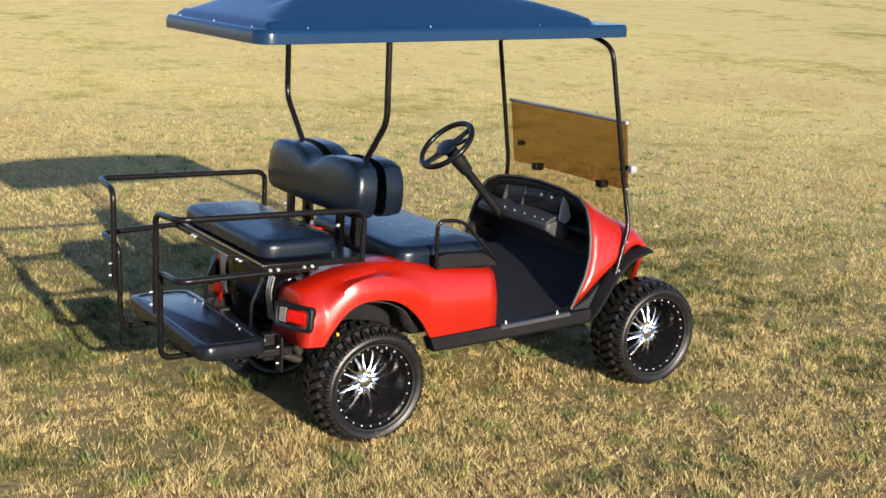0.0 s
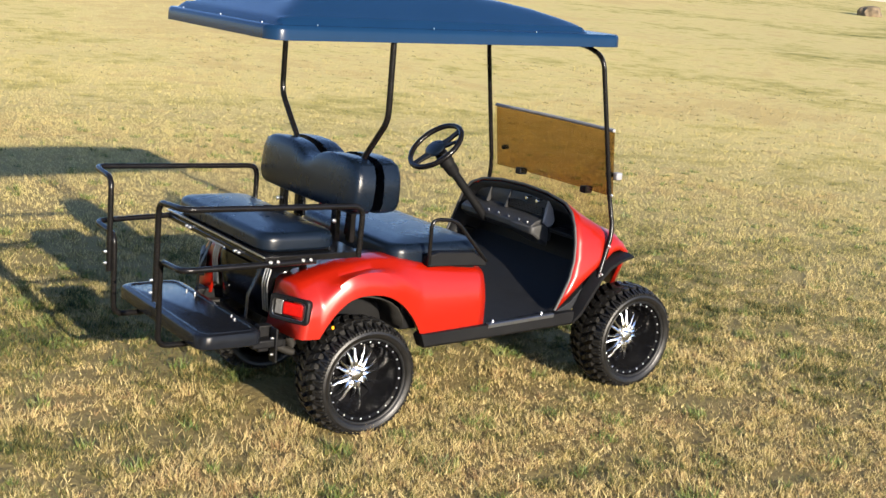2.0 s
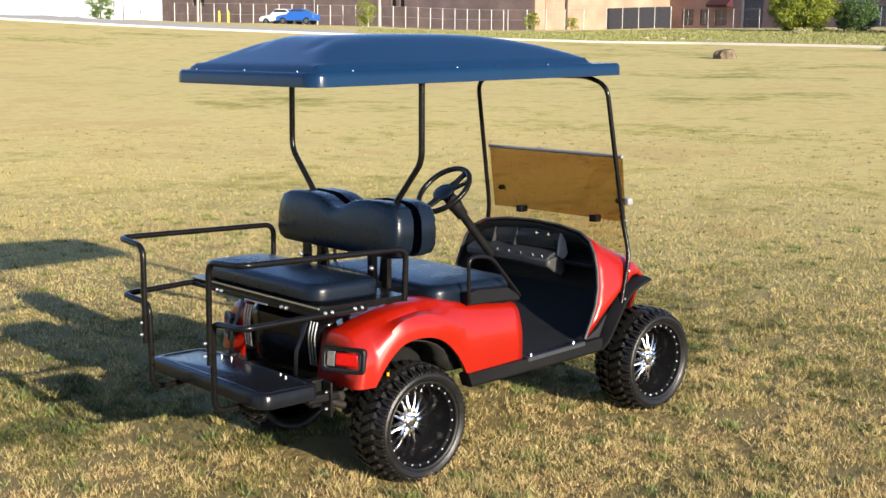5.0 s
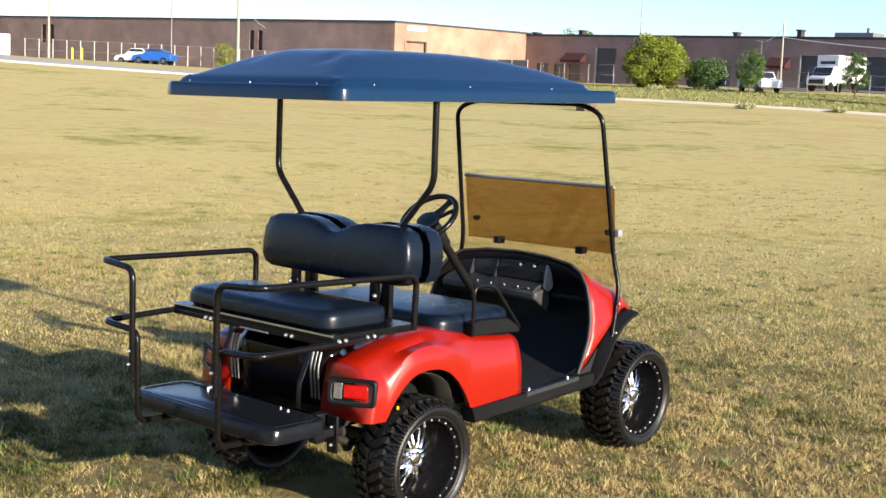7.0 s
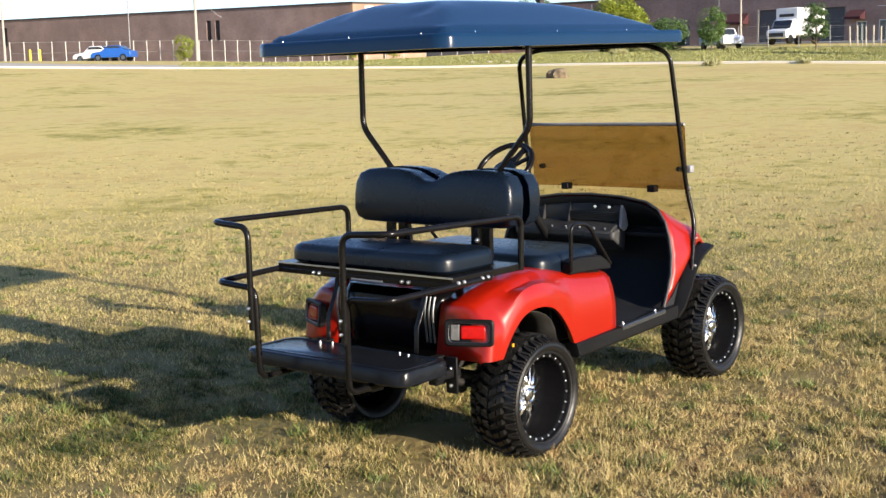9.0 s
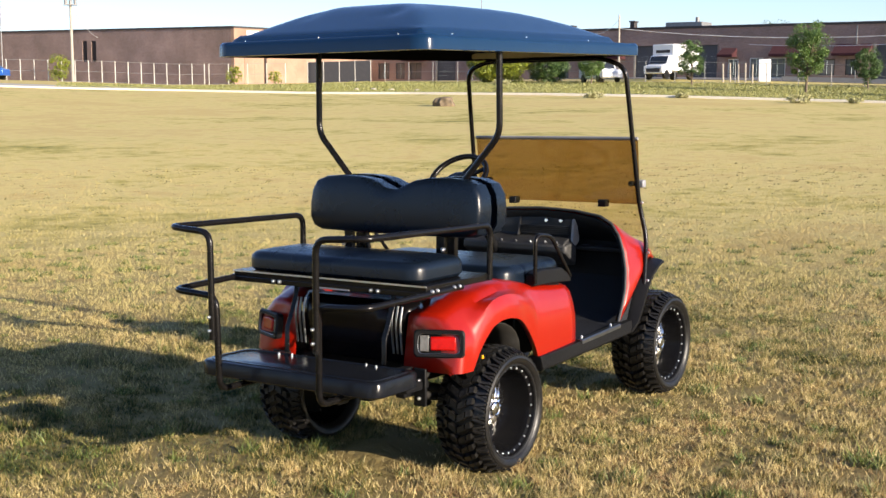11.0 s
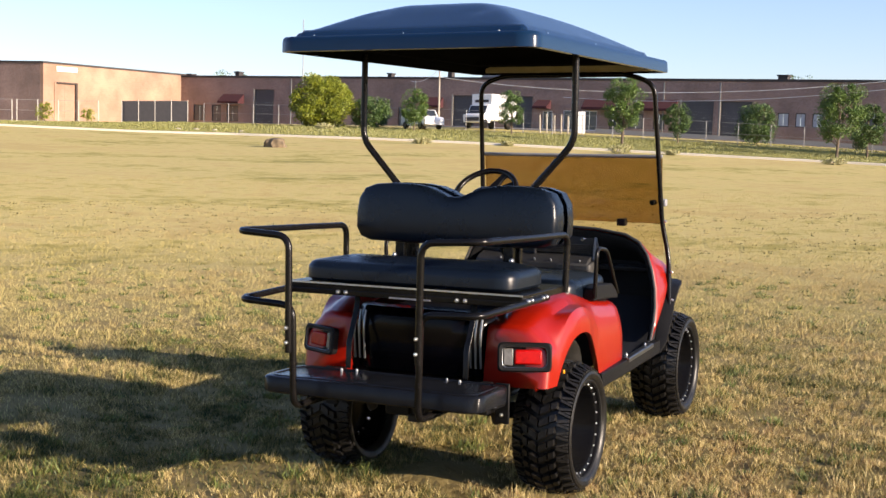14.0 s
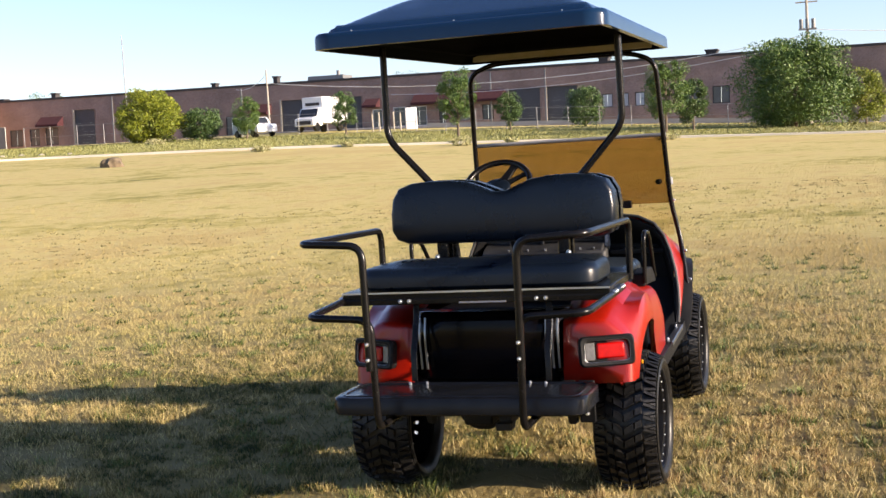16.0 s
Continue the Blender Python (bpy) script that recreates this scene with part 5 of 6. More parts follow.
def tree(name, x, y, h, w, stem, mat, seed, label, lobes=14, leaves=3000, size=0.16, zoff=0.0, category="tree", group=""):
    """Tapered trunk, limbs and a lumpy, uneven crown of small leaf clumps."""
    leaves, size = int(leaves * 5.2), size * 0.42
    rng = np.random.default_rng(seed)
    z0 = float(gz(x, y)) + zoff
    t = root(name, label, category, group, pose(x, y, z0))
    bm = bmesh.new()
    top = h * 0.7
    lean = rng.normal(size=2) * 0.03 * h
    rod(bm, (0, 0, -0.3), (lean[0], lean[1], top), 0.018 * h + 0.02, 8, 0.008 * h)
    part("trunk", bm, BARK, t)
    V, F, k = [], [], 0
    ch = h - stem
    count = lobes * 3
    for i in range(count):
        u = (i + 0.5) / count
        zz = stem + ch * (0.06 + 0.84 * u + 0.05 * rng.normal())
        rr = w * 0.5 * math.sin(math.pi * (0.16 + 0.72 * u)) ** 0.7
        an = i * 2.4 + rng.random() * 1.2
        cr = rr * (0.25 + 0.75 * rng.random() ** 0.6) * (0.85 + 0.3 * rng.random())
        c = (cr * math.cos(an) + lean[0] * u, cr * math.sin(an) + lean[1] * u, zz)
        lr = (0.06 + 0.15 * rng.random()) * w * (1.0 if w > 4 else 1.25)
        v, f = scatter_leaves(rng, c, (lr, lr, min(lr * 0.8, ch * 0.2)), int(leaves / count * (0.5 + rng.random())), size, 0.25)
        V.append(v)
        F.append(f + k)
        k += len(v)
        if i % 6 == 0:
            bm = bmesh.new()
            rod(bm, (lean[0] * 0.5, lean[1] * 0.5, min(zz, top) * 0.55), c, 0.010 * h, 6, 0.004 * h)
            part("limb", bm, BARK, t)
    # loose sprays past the outline
    n = leaves // 8
    uu = rng.random(n)
    rr = w * 0.5 * np.sin(np.pi * (0.14 + 0.76 * uu)) ** 0.7 * (0.9 + 0.22 * rng.random(n))
    an = 2 * np.pi * rng.random(n)
    v, f = scatter_leaves(rng, (0, 0, 0), (0.12, 0.12, 0.12), n, size * 0.9)
    v = v + np.repeat(np.stack([rr * np.cos(an), rr * np.sin(an), stem + ch * (0.02 + 0.98 * uu)], 1), 4, 0)
    V.append(v)
    F.append(f + k)
    from_arrays("crown", np.concatenate(V), np.concatenate(F), mat, t)
    return t


EX, EY = -4.88, -1.52


def at(az, d):
    """A place by its bearing and distance from the end of the walk."""
    a = radians(az - 1.4)
    return EX + d * math.cos(a), EY + d * math.sin(a)


def at7(az, d):
    """The same from the middle of the walk."""
    return -3.97 + d * math.cos(radians(az)), -3.85 + d * math.sin(radians(az))


tree("tree", *at(31.7, 100), 3.95, 4.6, 0.2, LEAF_BRIGHT, 1, "bushy yellow-green tree branching from the ground", 22, 7000, 0.17)
tree("bush", *at(29.45, 101), 2.45, 2.9, 0.1, LEAF_DARK, 2, "round dark green bush at the lot's edge", 12, 2400, 0.15, category="bush")
tree("tree", *at(27.5, 95), 3.15, 1.9, 0.6, LEAF_MID, 3, "young green tree with a narrow crown", 12, 1700, 0.13, group="young trees")
tree("tree", *at(23.0, 95), 3.3, 1.7, 0.8, LEAF_DARK, 4, "young green tree with a narrow crown", 11, 1500, 0.13, group="young trees")
tree("tree", *at(17.95, 84), 4.4, 2.4, 1.1, LEAF_MID, 5, "young green tree with a rounded crown", 14, 2400, 0.13, group="young trees")
tree("tree", *at(15.5, 95), 2.9, 1.8, 0.7, LEAF_DARK, 6, "young green tree with a narrow crown", 11, 1700, 0.13, group="young trees")
tree("bush", *at(12.1, 101), 3.1, 3.0, 0.2, LEAF_DARK, 7, "spreading dark green bush by the building", 12, 2300, 0.15, category="bush")
tree("tree", *at(8.6, 80), 4.5, 2.5, 1.2, LEAF_MID, 8, "young green tree with a rounded crown", 14, 2600, 0.13, group="young trees")
tree("tree", *at(7.35, 84), 3.4, 2.0, 0.8, LEAF_DARK, 9, "young green tree with a rounded crown", 12, 1900, 0.13, group="young trees")
tree("tree", *at(2.95, 90), 6.0, 7.4, 0.2, LEAF_MID, 10, "broad bushy green tree, wide as it is tall", 30, 12000, 0.17)
tree("bush", *at(0.0, 96), 4.0, 3.0, 0.2, LEAF_BRIGHT, 11, "bright green bush beside the broad tree", 12, 2600, 0.15, category="bush")
tree("bush", *at7(51.1, 118), 2.4, 1.9, 0.1, LEAF_BRIGHT, 12, "small yellow-green bush by the fence", 9, 520, 0.14, category="bush")
tree("bush", *at7(43.6, 118), 1.7, 1.4, 0.1, LEAF_BRIGHT, 13, "small yellow-green bush by the tan wall", 8, 330, 0.13, category="bush")
tree("bush", *at7(41.75, 118), 1.2, 1.2, 0.1, LEAF_BRIGHT, 16, "small yellow-green bush by the tan wall", 7, 220, 0.13, category="bush")
tree("tree", *at7(62.8, 140), 4.2, 3.0, 0.8, LEAF_MID, 14, "thin green tree before a white trailer", 11, 1500, 0.15)
for az, d, h, w, k in ((26.9, 68, 0.55, 1.3, 1), (17.9, 66, 0.75, 1.5, 2), (8.6, 66, 0.5, 1.2, 3), (15.6, 68, 0.45, 0.9, 4), (31.5, 92, 0.7, 1.6, 5), (23.0, 70, 0.4, 0.8, 6)):
    tree("weed_clump", *at(az, d), h * 0.62, w * 0.9, 0.01, WEED_PALE, 40 + k, "scruffy pale weeds at the edge of the kerb", 6, 130, 0.12, category="weeds", group="weeds along the kerb")
for az, d, h, w in ((36.0, 190, 5.0, 9), (20.0, 200, 4.7, 8), (10.6, 190, 4.7, 8), (50.0, 235, 5.4, 6), (40.6, 210, 4.5, 7)):
    tree("tree", *at(az, d), h + 5.4, w * 0.8, 3.5, LEAF_DARK, int(az * 10), "distant dark green treetop behind the roof", 10, 1200, 0.28, group="trees behind the building")


# poles and wires
def utility_pole(az, d, h, label, r=0.16, arm=True, cans=False, above=0.5):
    x, y = (at if az < 40 else at7)(az, d)
    z = float(gz(x, y))
    p = root("utility_pole", label, "utility pole", "poles by the building", pose(x, y, z, 0, 0, az))
    bm = bmesh.new()
    rod(bm, (0, 0, -0.5), (0, 0, h), r, 8, r * 0.65)
    part("pole", bm, WOOD_POLE, p)
    if arm:
        bm = bmesh.new()
        box(bm, -0.05, 0.05, -0.8, 0.8, h - above - 0.10, h - above)
        part("crossarm", bm, WOOD_POLE, p, smooth=False)
    if cans:
        for s in (-0.55, 0.0, 0.55):
            bm = bmesh.new()
            rod(bm, (-0.3, s * 0.8, h - above - 2.05), (-0.3, s * 0.8, h - above - 1.35), 0.15, 10)
            part("transformer", bm, GALV, p)
        bm = bmesh.new()
        box(bm, -0.45, 0.1, -0.65, 0.65, h - above - 2.15, h - above - 2.05)
        part("platform", bm, GALV, p, smooth=False)
    return x, y, z + h


PA = utility_pole(2.3, 100, 9.8, "wooden utility pole with transformer cans", 0.15, True, True)
PB = utility_pole(50.5, 128, 11.0, "pale utility pole with transformer cans", 0.16, True, True, 1.3)
PC = utility_pole(58.6, 140, 6.9, "pale wooden utility pole", 0.15)
PD = utility_pole(26.4, 112, 5.7, "wooden utility pole by the awning", 0.10, False)
for az, d, h in ((32.6, 112, 9.2), (53.4, 120, 9.6), (62.2, 140, 9.7)):
    x, y = (at if az < 40 else at7)(az, d)
    p = root("lamp_post", "tall thin grey lamp post", "lamp post", "lamp posts of the lot", pose(x, y, float(gz(x, y)), 0, 0, az))
    bm = bmesh.new()
    rod(bm, (0, 0, -0.3), (0, 0, h), 0.06, 8, 0.035)
    part("post", bm, GALV, p)
    if az > 50:
        for s in (-1, 1):
            bm = bmesh.new()
            box(bm, -0.12, 0.12, 0.12 if s > 0 else -0.42, 0.42 if s > 0 else -0.12, h - 0.10, h + 0.02)
            part("lamp_head", bm, GALV, p, bevel=0.03)
        bm = bmesh.new()
        box(bm, -0.02, 0.02, -0.14, 0.14, h - 0.06, h - 0.02)
        part("bracket", bm, GALV, p, smooth=False)


def wire(a, b, sag, r=0.022):
    bm = bmesh.new()
    a, b = Vector(a), Vector(b)
    tube(bm, [a.lerp(b, t) - Vector((0, 0, 4 * sag * t * (1 - t))) for t in np.linspace(0, 1, 14)], r, 0.05, 5)
    tagged(part("wire", bm, WHITE_PAINT), "pale sagging overhead cable", "cable", "overhead cables")


wire((PA[0], PA[1], PA[2] - 3.0), (PD[0], PD[1], PD[2] - 1.2), 1.6)
wire((PA[0], PA[1], PA[2] - 3.6), (MAIN @ Vector((-0.2, 44, 3.9))), 1.0)
wire((PD[0], PD[1], PD[2] - 0.4), (MAIN @ Vector((-0.2, 62, 5.4))), 0.5)
wire((PB[0], PB[1], PB[2] - 3.9), (PC[0], PC[1], PC[2] - 0.3), 1.3)
wire((PB[0], PB[1], PB[2] - 3.4), (WING @ Vector((-0.2, 20, 4.9))), 0.5)
wire((PA[0], PA[1], PA[2] - 2.6), (PA[0] + 6, PA[1] - 50, PA[2] - 2.0), 1.5)


# fence along the lot
def fence(a0, d0, a1, d1, n, h, label, screen=False, post=(0.045, FENCE_POST)):
    p0, p1 = Vector((*at(a0, d0), 0)), Vector((*at(a1, d1), 0))
    f = root("fence", label, "fence", "", pose(p0.x, p0.y, float(gz(p0.x, p0.y))))
    prev = None
    for k in range(n + 1):
        p = p0.lerp(p1, k / n)
        q = Vector((p.x, p.y, float(gz(p.x, p.y)))) - f.location
        bm = bmesh.new()
        rod(bm, q - Vector((0, 0, 0.3)), q + Vector((0, 0, h)), post[0], 6)
        part("post", bm, post[1], f)
        if prev is not None:
            for zz in ((h - 0.03, h * 0.5, 0.08) if not screen else (h - 0.03,)):
                bm = bmesh.new()
                rod(bm, prev + Vector((0, 0, zz)), q + Vector((0, 0, zz)), 0.016, 5)
                part("rail", bm, GALV, f)
            if screen:
                nrm = (q - prev).cross(Vector((0, 0, 1))).normalized() * 0.03
                bm = bmesh.new()
                loft(bm, [[c - nrm + Vector((0, 0, 0.05)), c + nrm + Vector((0, 0, 0.05)), c + nrm + Vector((0, 0, h - 0.06)), c - nrm + Vector((0, 0, h - 0.06))] for c in (prev, q)], True, True, ring=True)
                part("screen_panel", bm, SCREEN, f, smooth=False)
        prev = q


fence(60.0, 118, 45.2, 122, 26, 2.0, "galvanised chain-link fence along the yard")
fence(45.0, 122, 41.6, 124, 4, 2.0, "galvanised chain-link fence before the tan wall")
fence(40.6, 126, 37.75, 126, 4, 2.15, "dark screened fence beside the tan wall", True)
fence(37.0, 112, 3.0, 98, 26, 1.7, "thin wire fence along the asphalt lot", post=(0.03, GALV))


# vehicles
def car(name, x, y, heading, length, height, paint, label, boxy=False):
    z = float(gz(x, y)) + 0.05
    c = root(name, label, "car", "parked cars", pose(x, y, z, 0, 0, heading))
    L, W = length, 1.75
    if boxy:
        side = [(0.5, 0.35), (0.5, 0.75), (0.46, 0.95), (0.26, 1.02), (0.16, height), (-0.44, height), (-0.5, 1.05), (-0.5, 0.35)]
    else:
        side = [(0.5, 0.32), (0.5, 0.62), (0.44, 0.78), (0.22, 0.92), (0.08, height), (-0.20, height), (-0.38, 0.98), (-0.49, 0.90), (-0.5, 0.35)]
    bm = bmesh.new()
    loft(bm, [[(px * L, wy * W * (1 - 0.12 * max(0, pz - 0.9)), pz) for px, pz in side] for wy in (-0.5, -0.46, 0.46, 0.5)], True, True, ring=True)
    part("body", bm, paint, c, bevel=0.05)
    bm = bmesh.new()
    g = [(0.19, 0.95), (0.07, height - 0.06), (-0.19, height - 0.06), (-0.35, 1.0)] if not boxy else [(0.22, 1.05), (0.14, height - 0.07), (-0.42, height - 0.07), (-0.47, 1.08)]
    loft(bm, [[(px * L, wy * W, pz) for px, pz in g] for wy in (-0.485, 0.485)], True, True, ring=True)
    part("windows", bm, CAR_GLASS, c, smooth=False)
    for nm, i0, i1 in (("windscreen", 3, 4), ("rear_window", 5, 6)):
        a, b = Vector((side[i0][0] * L, 0, side[i0][1])), Vector((side[i1][0] * L, 0, side[i1][1]))
        out_ = Vector((0.02 if nm == "windscreen" else -0.02, 0, 0.012))
        bm = bmesh.new()
        loft(bm, [[p + out_ * k + Vector((0, wy * W, 0)) for p, k in ((a.lerp(b, 0.1), -1), (a.lerp(b, 0.1), 1), (a.lerp(b, 0.9), 1), (a.lerp(b, 0.9), -1))] for wy in (-0.40, 0.40)], True, True, ring=True)
        part(nm, bm, CAR_GLASS, c, smooth=False)
    for sx in (0.31, -0.31):
        for s in (-1, 1):
            bm = bmesh.new()
            rod(bm, (sx * L, s * W * 0.40, 0.32), (sx * L, s * W * 0.515, 0.32), 0.32, 18)
            wh = part("wheel", bm, TYRE, c, bevel=0.03)
            bm = bmesh.new()
            rod(bm, (sx * L, s * W * 0.515, 0.32), (sx * L, s * W * 0.52, 0.32), 0.20, 14)
            part("rim", bm, SILVER_TRIM, wh)
    return c


car("hatchback", *at7(54.1, 116), 122, 3.7, 1.38, BLUE_CAR, "bright blue hatchback parked by the fence")
car("sedan", *at7(54.8, 119), 112, 4.1, 1.45, WHITE_PAINT, "white sedan parked beside a blue car")
car("suv", *at(27.1, 99), 235, 4.0, 1.55, WHITE_PAINT, "white sport utility car parked on the lot", True)

tx, ty = at(24.2, 112)
tk = root("box_truck", "white box truck parked facing the field", "truck", "", pose(tx, ty, float(gz(tx, ty)) + 0.05, 0, 0, 172))
bm = bmesh.new()
box(bm, -3.4, 0.9, -1.05, 1.05, 0.75, 3.05)
part("cargo_box", bm, WHITE_PAINT, tk, bevel=0.06)
bm = bmesh.new()
loft(bm, [[(0.92, y, 0.5), (2.5, y, 0.5), (2.5, y, 1.15), (1.75, y, 1.3), (1.35, y, 2.05), (0.92, y, 2.1)] for y in (-0.95, 0.95)], True, True, ring=True)
part("cab", bm, WHITE_PAINT, tk, bevel=0.06)
bm = bmesh.new()
loft(bm, [[(1.74, y, 1.34), (1.80, y, 1.34), (1.42, y, 2.0), (1.36, y, 2.0)] for y in (-0.85, 0.85)], True, True, ring=True)
part("windscreen", bm, CAR_GLASS, tk, smooth=False)
bm = bmesh.new()
box(bm, 0.9, 0.93, -0.7, 0.7, 2.3, 2.55)
part("sign_panel", bm, COPING, tk, smooth=False)
bm = bmesh.new()
box(bm, 2.48, 2.53, -0.7, 0.7, 0.6, 0.95)
part("grille", bm, COPING, tk, smooth=False)
for sx in (1.8, -2.2):
    for s in (-1, 1):
        bm = bmesh.new()
        rod(bm, (sx, s * 0.7, 0.4), (sx, s * 0.98, 0.4), 0.4, 18)
        part("wheel", bm, TYRE, tk, bevel=0.03)
for az, d, L in ((63.3, 150, 7.5), (61.0, 155, 4.4)):
    x, y = at7(az, d)
    t = root("trailer", "white box trailer parked in the yard", "trailer", "white trailers", pose(x, y, float(gz(x, y)), 0, 0, az + 90))
    bm = bmesh.new()
    box(bm, -L / 2, L / 2, -1.2, 1.2, 0.9, 3.6)
    part("cargo_box", bm, WHITE_PAINT, t, bevel=0.05)
    for sx in (-0.3, -0.18):
        for s in (-1, 1):
            bm = bmesh.new()
            rod(bm, (sx * L, s * 0.9, 0.45), (sx * L, s * 1.15, 0.45), 0.45, 16)
            part("wheel", bm, TYRE, t)
    bm = bmesh.new()
    box(bm, L * 0.3, L * 0.34, -0.8, 0.8, 0, 0.95)
    part("landing_leg", bm, GALV, t, smooth=False)
for az in (57.6, 57.2):
    x, y = at7(az, 116)
    bm = bmesh.new()
    rod(bm, (0, 0, -0.3), (0, 0, 1.15), 0.10, 12)
    ball(bm, (0, 0, 1.15), 0.10, u=10, v=6)
    o = part("bollard", bm, YELLOW)
    o.matrix_basis = pose(x, y, float(gz(x, y)))
    tagged(o, "yellow steel bollard at the yard entrance", "bollard", "yellow bollards")
for k, az in enumerate((21.75, 21.45, 21.1, 20.8, 20.5)):
    x, y = at(az, 108)
    bm = bmesh.new()
    rod(bm, (0, 0, -0.3), (0.05 * k - 0.1, 0.03, 1.5 + 0.1 * (k % 2)), 0.07, 8)
    o = part("stake", bm, WOOD_POLE)
    o.matrix_basis = pose(x, y, float(gz(x, y)))
    tagged(o, "pale leaning wooden stake by the lot", "post", "wooden stakes")
x, y = at(20.0, 110)
bm = bmesh.new()
box(bm, -0.4, 0.4, -0.5, 0.5, 0, 1.9)
o = part("portable_cabinet", bm, WHITE_PAINT, bevel=0.05)
o.matrix_basis = pose(x, y, float(gz(x, y)), 0, 0, 20)
tagged(o, "white upright cabinet beside wooden stakes", "cabinet")

# rock out in the field
x, y = at(33.5, 58)
bm = bmesh.new()
bmesh.ops.create_icosphere(bm, subdivisions=4, radius=1.0)
for v in bm.verts:
    nse = noise.fractal(v.co * 1.7, 1.0, 2.0, 4)
    v.co *= 1 + 0.22 * nse
    v.co = Vector((v.co.x * 0.47, v.co.y * 0.50, max(-0.2, v.co.z) * 0.60 if v.co.z > 0 else v.co.z * 0.2))
    if v.co.z > 0.40:
        v.co.z = 0.40 + (v.co.z - 0.40) * 0.25
o = part("boulder", bm, ROCK)
o.matrix_basis = pose(x, y, float(gz(x, y)) - 0.02, 0, 0, 20)
tagged(o, "weathered brown boulder lying in the mown field", "rock")
for k, (az, d) in enumerate(((38.0, 82), (37.2, 82), (36.4, 81), (35.2, 80))):
    x, y = at(az, d)
    bm = bmesh.new()
    bmesh.ops.create_icosphere(bm, subdivisions=2, radius=0.19)
    for v in bm.verts:
        v.co *= 1 + 0.3 * noise.noise(v.co * 3 + Vector((k * 5, 0, 0)))
        v.co.z *= 0.45
    o = part("stone", bm, CONCRETE)
    o.matrix_basis = pose(x, y, float(gz(x, y)) + 0.04, 0, 0, k * 50)
    tagged(o, "pale stone at the edge of the field", "rock", "pale edge stones")

TUFT = leaf_material("green_tuft", (0.045, 0.085, 0.012), (0.20, 0.235, 0.055))


# ---- grass: blades of their own, long near the cart, fewer and broader far off ----
def blades(name, label, centre, bands, mat, seed, sector=None, height=(0.025, 0.06), keep=None):
    rng = np.random.default_rng(seed)
    P, S = [], []
    for r0, r1, dens, wide, tall in bands:
        a0, a1 = sector if sector else (0, 2 * math.pi)
        n = int(dens * (a1 - a0) / 2 * (r1 * r1 - r0 * r0))
        r = np.sqrt(r0 * r0 + (r1 * r1 - r0 * r0) * rng.random(n))
        a = a0 + (a1 - a0) * rng.random(n)
        x, y = centre[0] + r * np.cos(a), centre[1] + r * np.sin(a)
        # tufts: pull the blades together
        cx_, cy_ = np.floor(x / 0.075), np.floor(y / 0.075)
        hash_ = np.sin(cx_ * 12.9898 + cy_ * 78.233) * 43758.5453
        hash_ -= np.floor(hash_)
        tx_, ty_ = (cx_ + hash_) * 0.075, (cy_ + (hash_ * 7.13) % 1.0) * 0.075
        j = rng.random(n) ** 0.7 * 0.40
        x, y = x + (tx_ - x) * j, y + (ty_ - y) * j
        P.append(np.stack([x, y], 1))
        S.append(np.stack([np.full(n, wide), np.full(n, tall)], 1))
    P, S = np.concatenate(P), np.concatenate(S)
    if keep is not None:
        k = keep(P[:, 0], P[:, 1])
        P, S = P[k], S[k]
    n = len(P)
    z = gz(P[:, 0], P[:, 1])
    h = (height[0] + (height[1] - height[0]) * rng.random(n) ** 1.6) * S[:, 1]
    # patchy height
    h *= 0.75 + 0.5 * (0.5 + 0.5 * np.sin(P[:, 0] * 2.1 + 1.3 * np.sin(P[:, 1] * 1.7)) * np.sin(P[:, 1] * 2.6 + np.sin(P[:, 0] * 1.1)))
    # clumps a hand wide stand taller than the sward between them
    px, py = P[:, 0], P[:, 1]
    cl = np.sin(px * 23 + 2.1 * np.sin(py * 9.1 + px * 3.3)) * np.sin(py * 19 + 1.8 * np.sin(px * 11.7 - py * 4.1))
    h *= 1.0 + 0.55 * cl
    w = S[:, 0] * (0.6 + 0.8 * rng.random(n))
    an = 2 * np.pi * rng.random(n)
    le = h * (0.2 + 1.0 * rng.random(n))
    la = 2 * np.pi * rng.random(n)
    dx, dy = np.cos(an) * w / 2, np.sin(an) * w / 2
    v = np.empty((n, 3, 3), np.float32)
    v[:, 0] = np.stack([P[:, 0] - dx, P[:, 1] - dy, z - 0.004], 1)
    v[:, 1] = np.stack([P[:, 0] + dx, P[:, 1] + dy, z - 0.004], 1)
    v[:, 2] = np.stack([P[:, 0] + le * np.cos(la), P[:, 1] + le * np.sin(la), z + h], 1)
    ob = from_arrays(name, v.reshape(-1, 3), np.arange(3 * n).reshape(n, 3), mat)
    return tagged(ob, label, "grass", kind="stuff")


def in_tufts(x, y):
    """Scattered green tufts, a hand or two across, thicker in some patches."""
    gx_, gy_ = np.floor(x / 0.42), np.floor(y / 0.42)
    a = np.sin(gx_ * 91.17 + gy_ * 37.71) * 24634.63
    b = np.sin(gx_ * 17.31 + gy_ * 71.93) * 51731.17
    a, b = a - np.floor(a), b - np.floor(b)
    cx_, cy_ = (gx_ + 0.2 + 0.6 * a) * 0.42, (gy_ + 0.2 + 0.6 * b) * 0.42
    patch = np.sin(x * 0.9 + 1.7 * np.sin(y * 0.7)) * np.sin(y * 1.1 + 0.6)
    return np.hypot(x - cx_, y - cy_) < 0.035 + 0.10 * ((a * 7.3 + b * 3.1) % 1.0) * (0.55 + 0.45 * patch)


fade = np.random.default_rng(11)


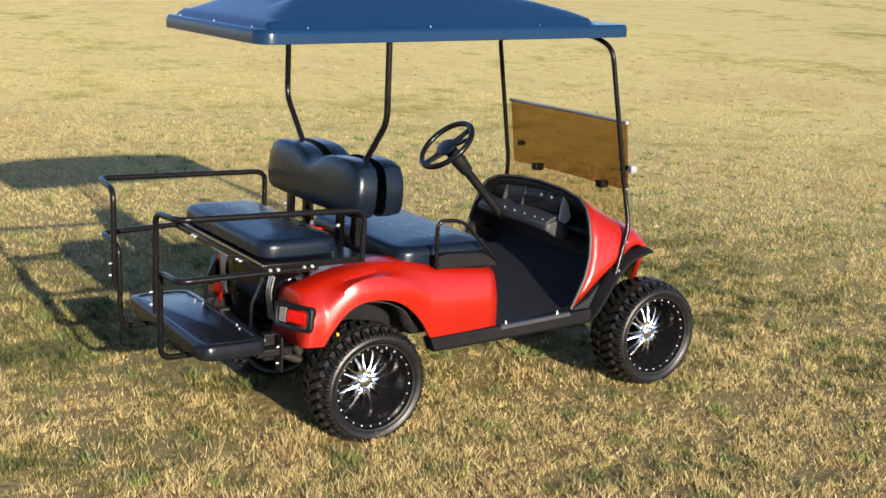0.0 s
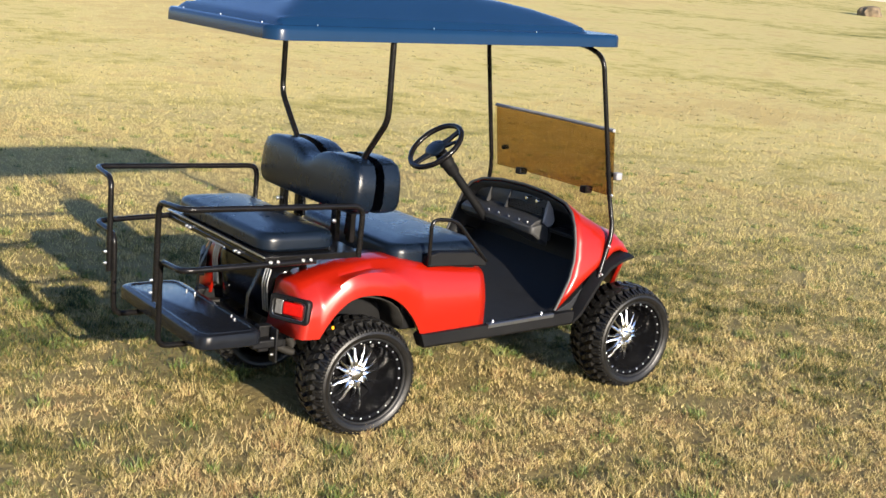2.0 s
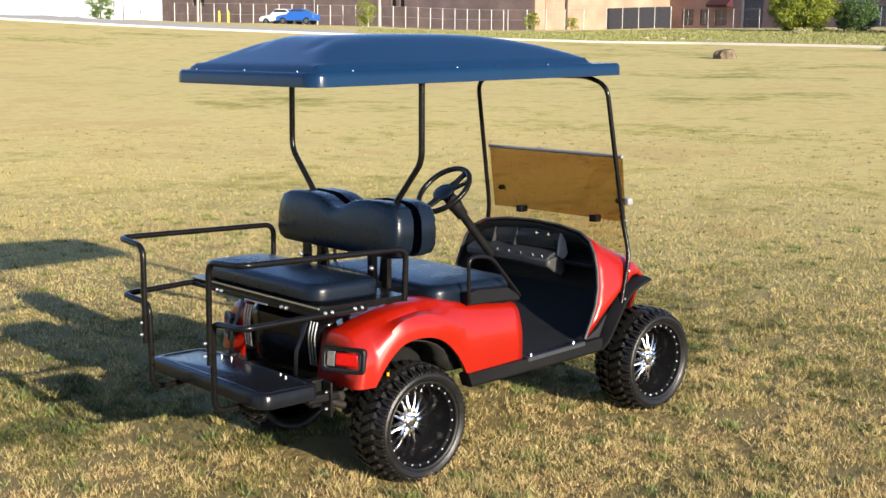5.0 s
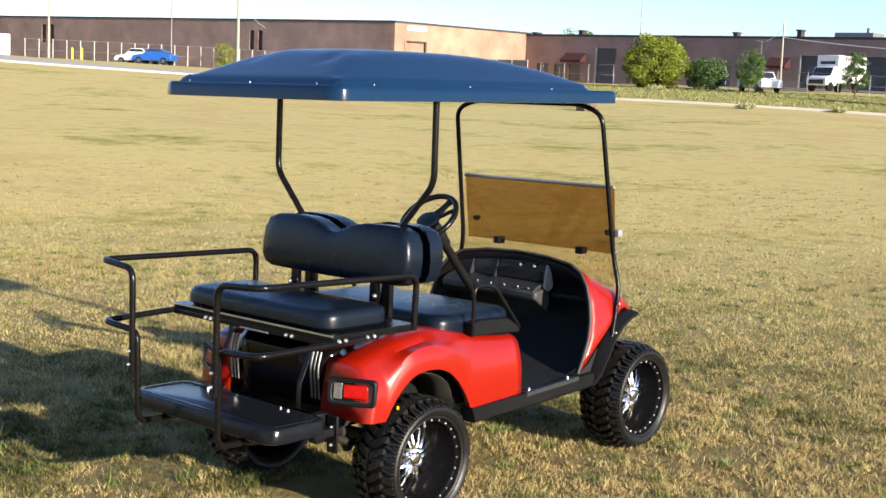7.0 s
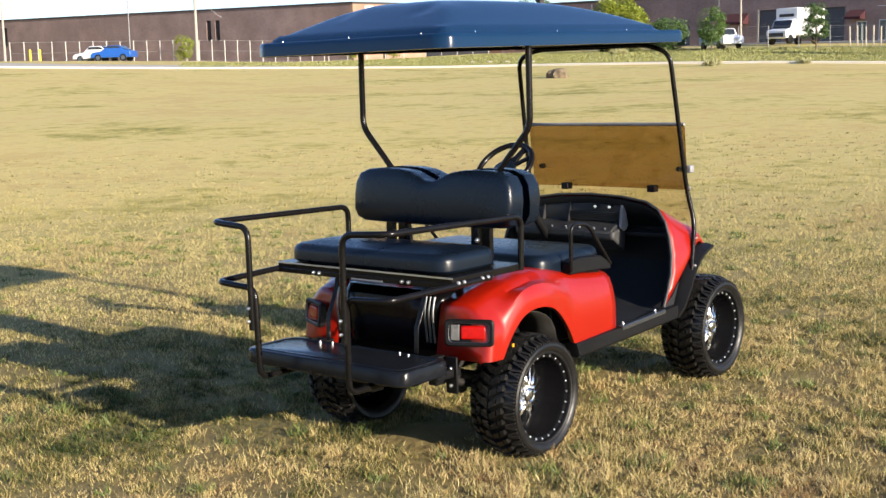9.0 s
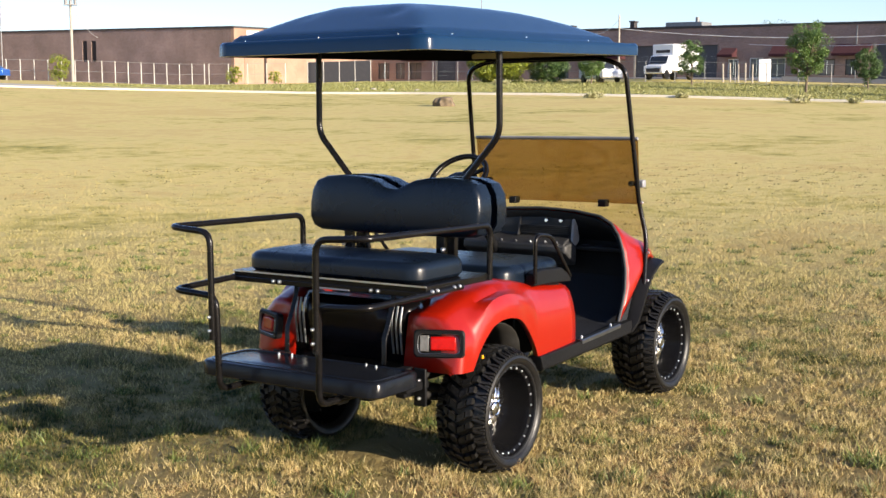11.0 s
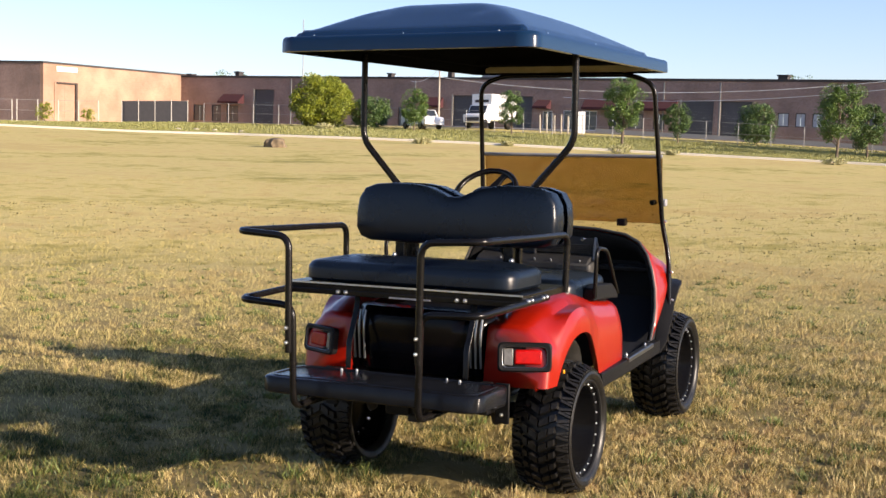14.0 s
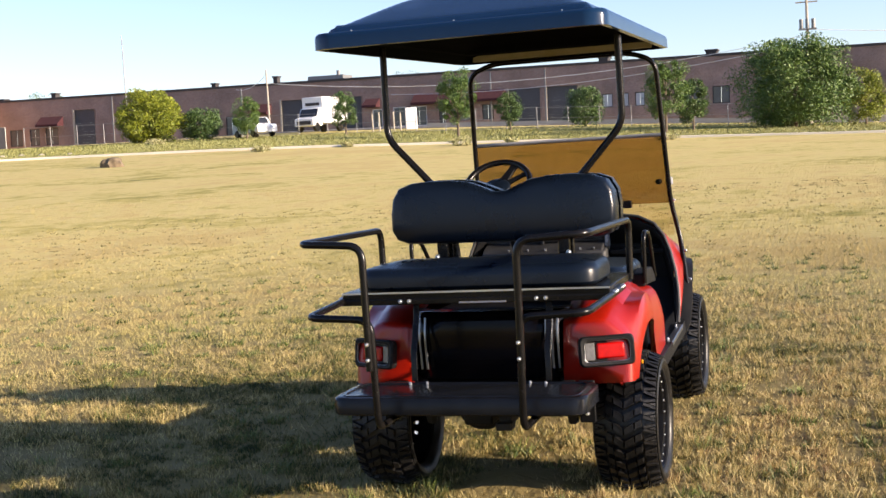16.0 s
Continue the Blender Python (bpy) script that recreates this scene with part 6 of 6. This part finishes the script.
def value_noise(x, y, size, seed):
    """Smooth random values, 0 to 1, on a square lattice of the given size."""
    u, v = x / size, y / size
    i, j = np.floor(u), np.floor(v)
    a, b = u - i, v - j
    a, b = a * a * (3 - 2 * a), b * b * (3 - 2 * b)

    def h(p, q):
        r = np.sin(p * 127.1 + q * 311.7 + seed * 74.7) * 43758.5453
        return r - np.floor(r)

    return (h(i, j) * (1 - a) + h(i + 1, j) * a) * (1 - b) + (h(i, j + 1) * (1 - a) + h(i + 1, j + 1) * a) * b


def growth(x, y):
    """Thick clumps and thin, bare places in the turf."""
    n = 0.5 * value_noise(x, y, 0.11, 1) + 0.3 * value_noise(x, y, 0.33, 2) + 0.2 * value_noise(x, y, 1.3, 3)
    return np.clip(0.12 + 3.4 * (n - 0.32), 0.10, 1)


def outer(x, y):
    """How far a place belongs to the drier field away from the cart, 0 to 1."""
    return np.clip((np.hypot(1.25 * (x - 0.8), np.where(y > 0.3, 1.9, 1.0) * (y - 0.3)) - 2.7) / 5.0, 0, 1)


blades("grass", "short dry grass blades, straw yellow mixed with green", (0.6, 0.2),
       ((0, 4.6, 18500, 0.0046, 1.0), (4.6, 7.0, 8600, 0.0060, 0.95), (7.0, 11.0, 2800, 0.0080, 0.9)), BLADES, 5, height=(0.010, 0.040),
       keep=lambda x, y: (fade.random(len(x)) > outer(x, y)) & (fade.random(len(x)) < growth(x, y)))
blades("grass", "dry mown grass blades further out in the field", (-3.5, -3.5),
((2.0, 7.5, 3000, 0.0065, 0.66), (7.5, 14, 2200, 0.0070, 0.60), (14, 20, 1100, 0.0085, 0.55), (20, 26, 500, 0.010, 0.5), (26, 34, 160, 0.014, 0.45)), BLADES_DRY, 6,
       (radians(-12), radians(84)), keep=lambda x, y: (fade.random(len(x)) < outer(x, y)) & (fade.random(len(x)) < 0.25 + growth(x, y)))
blades("grass_tufts", "scattered green tufts in the dry turf", (0.6, 0.2),
       ((0, 5.0, 5200, 0.0060, 1.0), (5.0, 9.0, 2400, 0.0075, 1.0)), TUFT, 9, height=(0.018, 0.055), keep=in_tufts)
TUFT_DRY = leaf_material("olive_tuft", (0.078, 0.080, 0.022), (0.20, 0.180, 0.056))
blades("grass_tufts", "low olive tufts standing out of the dry field", (-3.5, -3.5),
       ((3.0, 9.0, 3400, 0.0072, 0.8), (9.0, 15, 1900, 0.009, 0.7), (15, 26, 700, 0.014, 0.7)), TUFT_DRY, 15,
       (radians(-12), radians(84)), height=(0.016, 0.046), keep=in_tufts)
kaz = np.array([math.atan2(y + 1.6, x + 4.8) for x, y in KERB])
kds = np.array([math.hypot(x + 4.8, y + 1.6) for x, y in KERB])
blades("weeds", "rough uncut grass strip before the lot, green and straw", (-4.8, -1.6),
       ((64, 76, 110, 0.05, 1.7), (76, 90, 80, 0.06, 2.0), (90, 104, 48, 0.08, 2.2)), WEED, 7, (radians(-6), radians(50)),
       keep=lambda x, y: (x < 101.5 + 0.04 * y) & (np.hypot(x + 4.8, y + 1.6) > 1.0 + np.interp(np.arctan2(y + 1.6, x + 4.8), kaz, kds)))
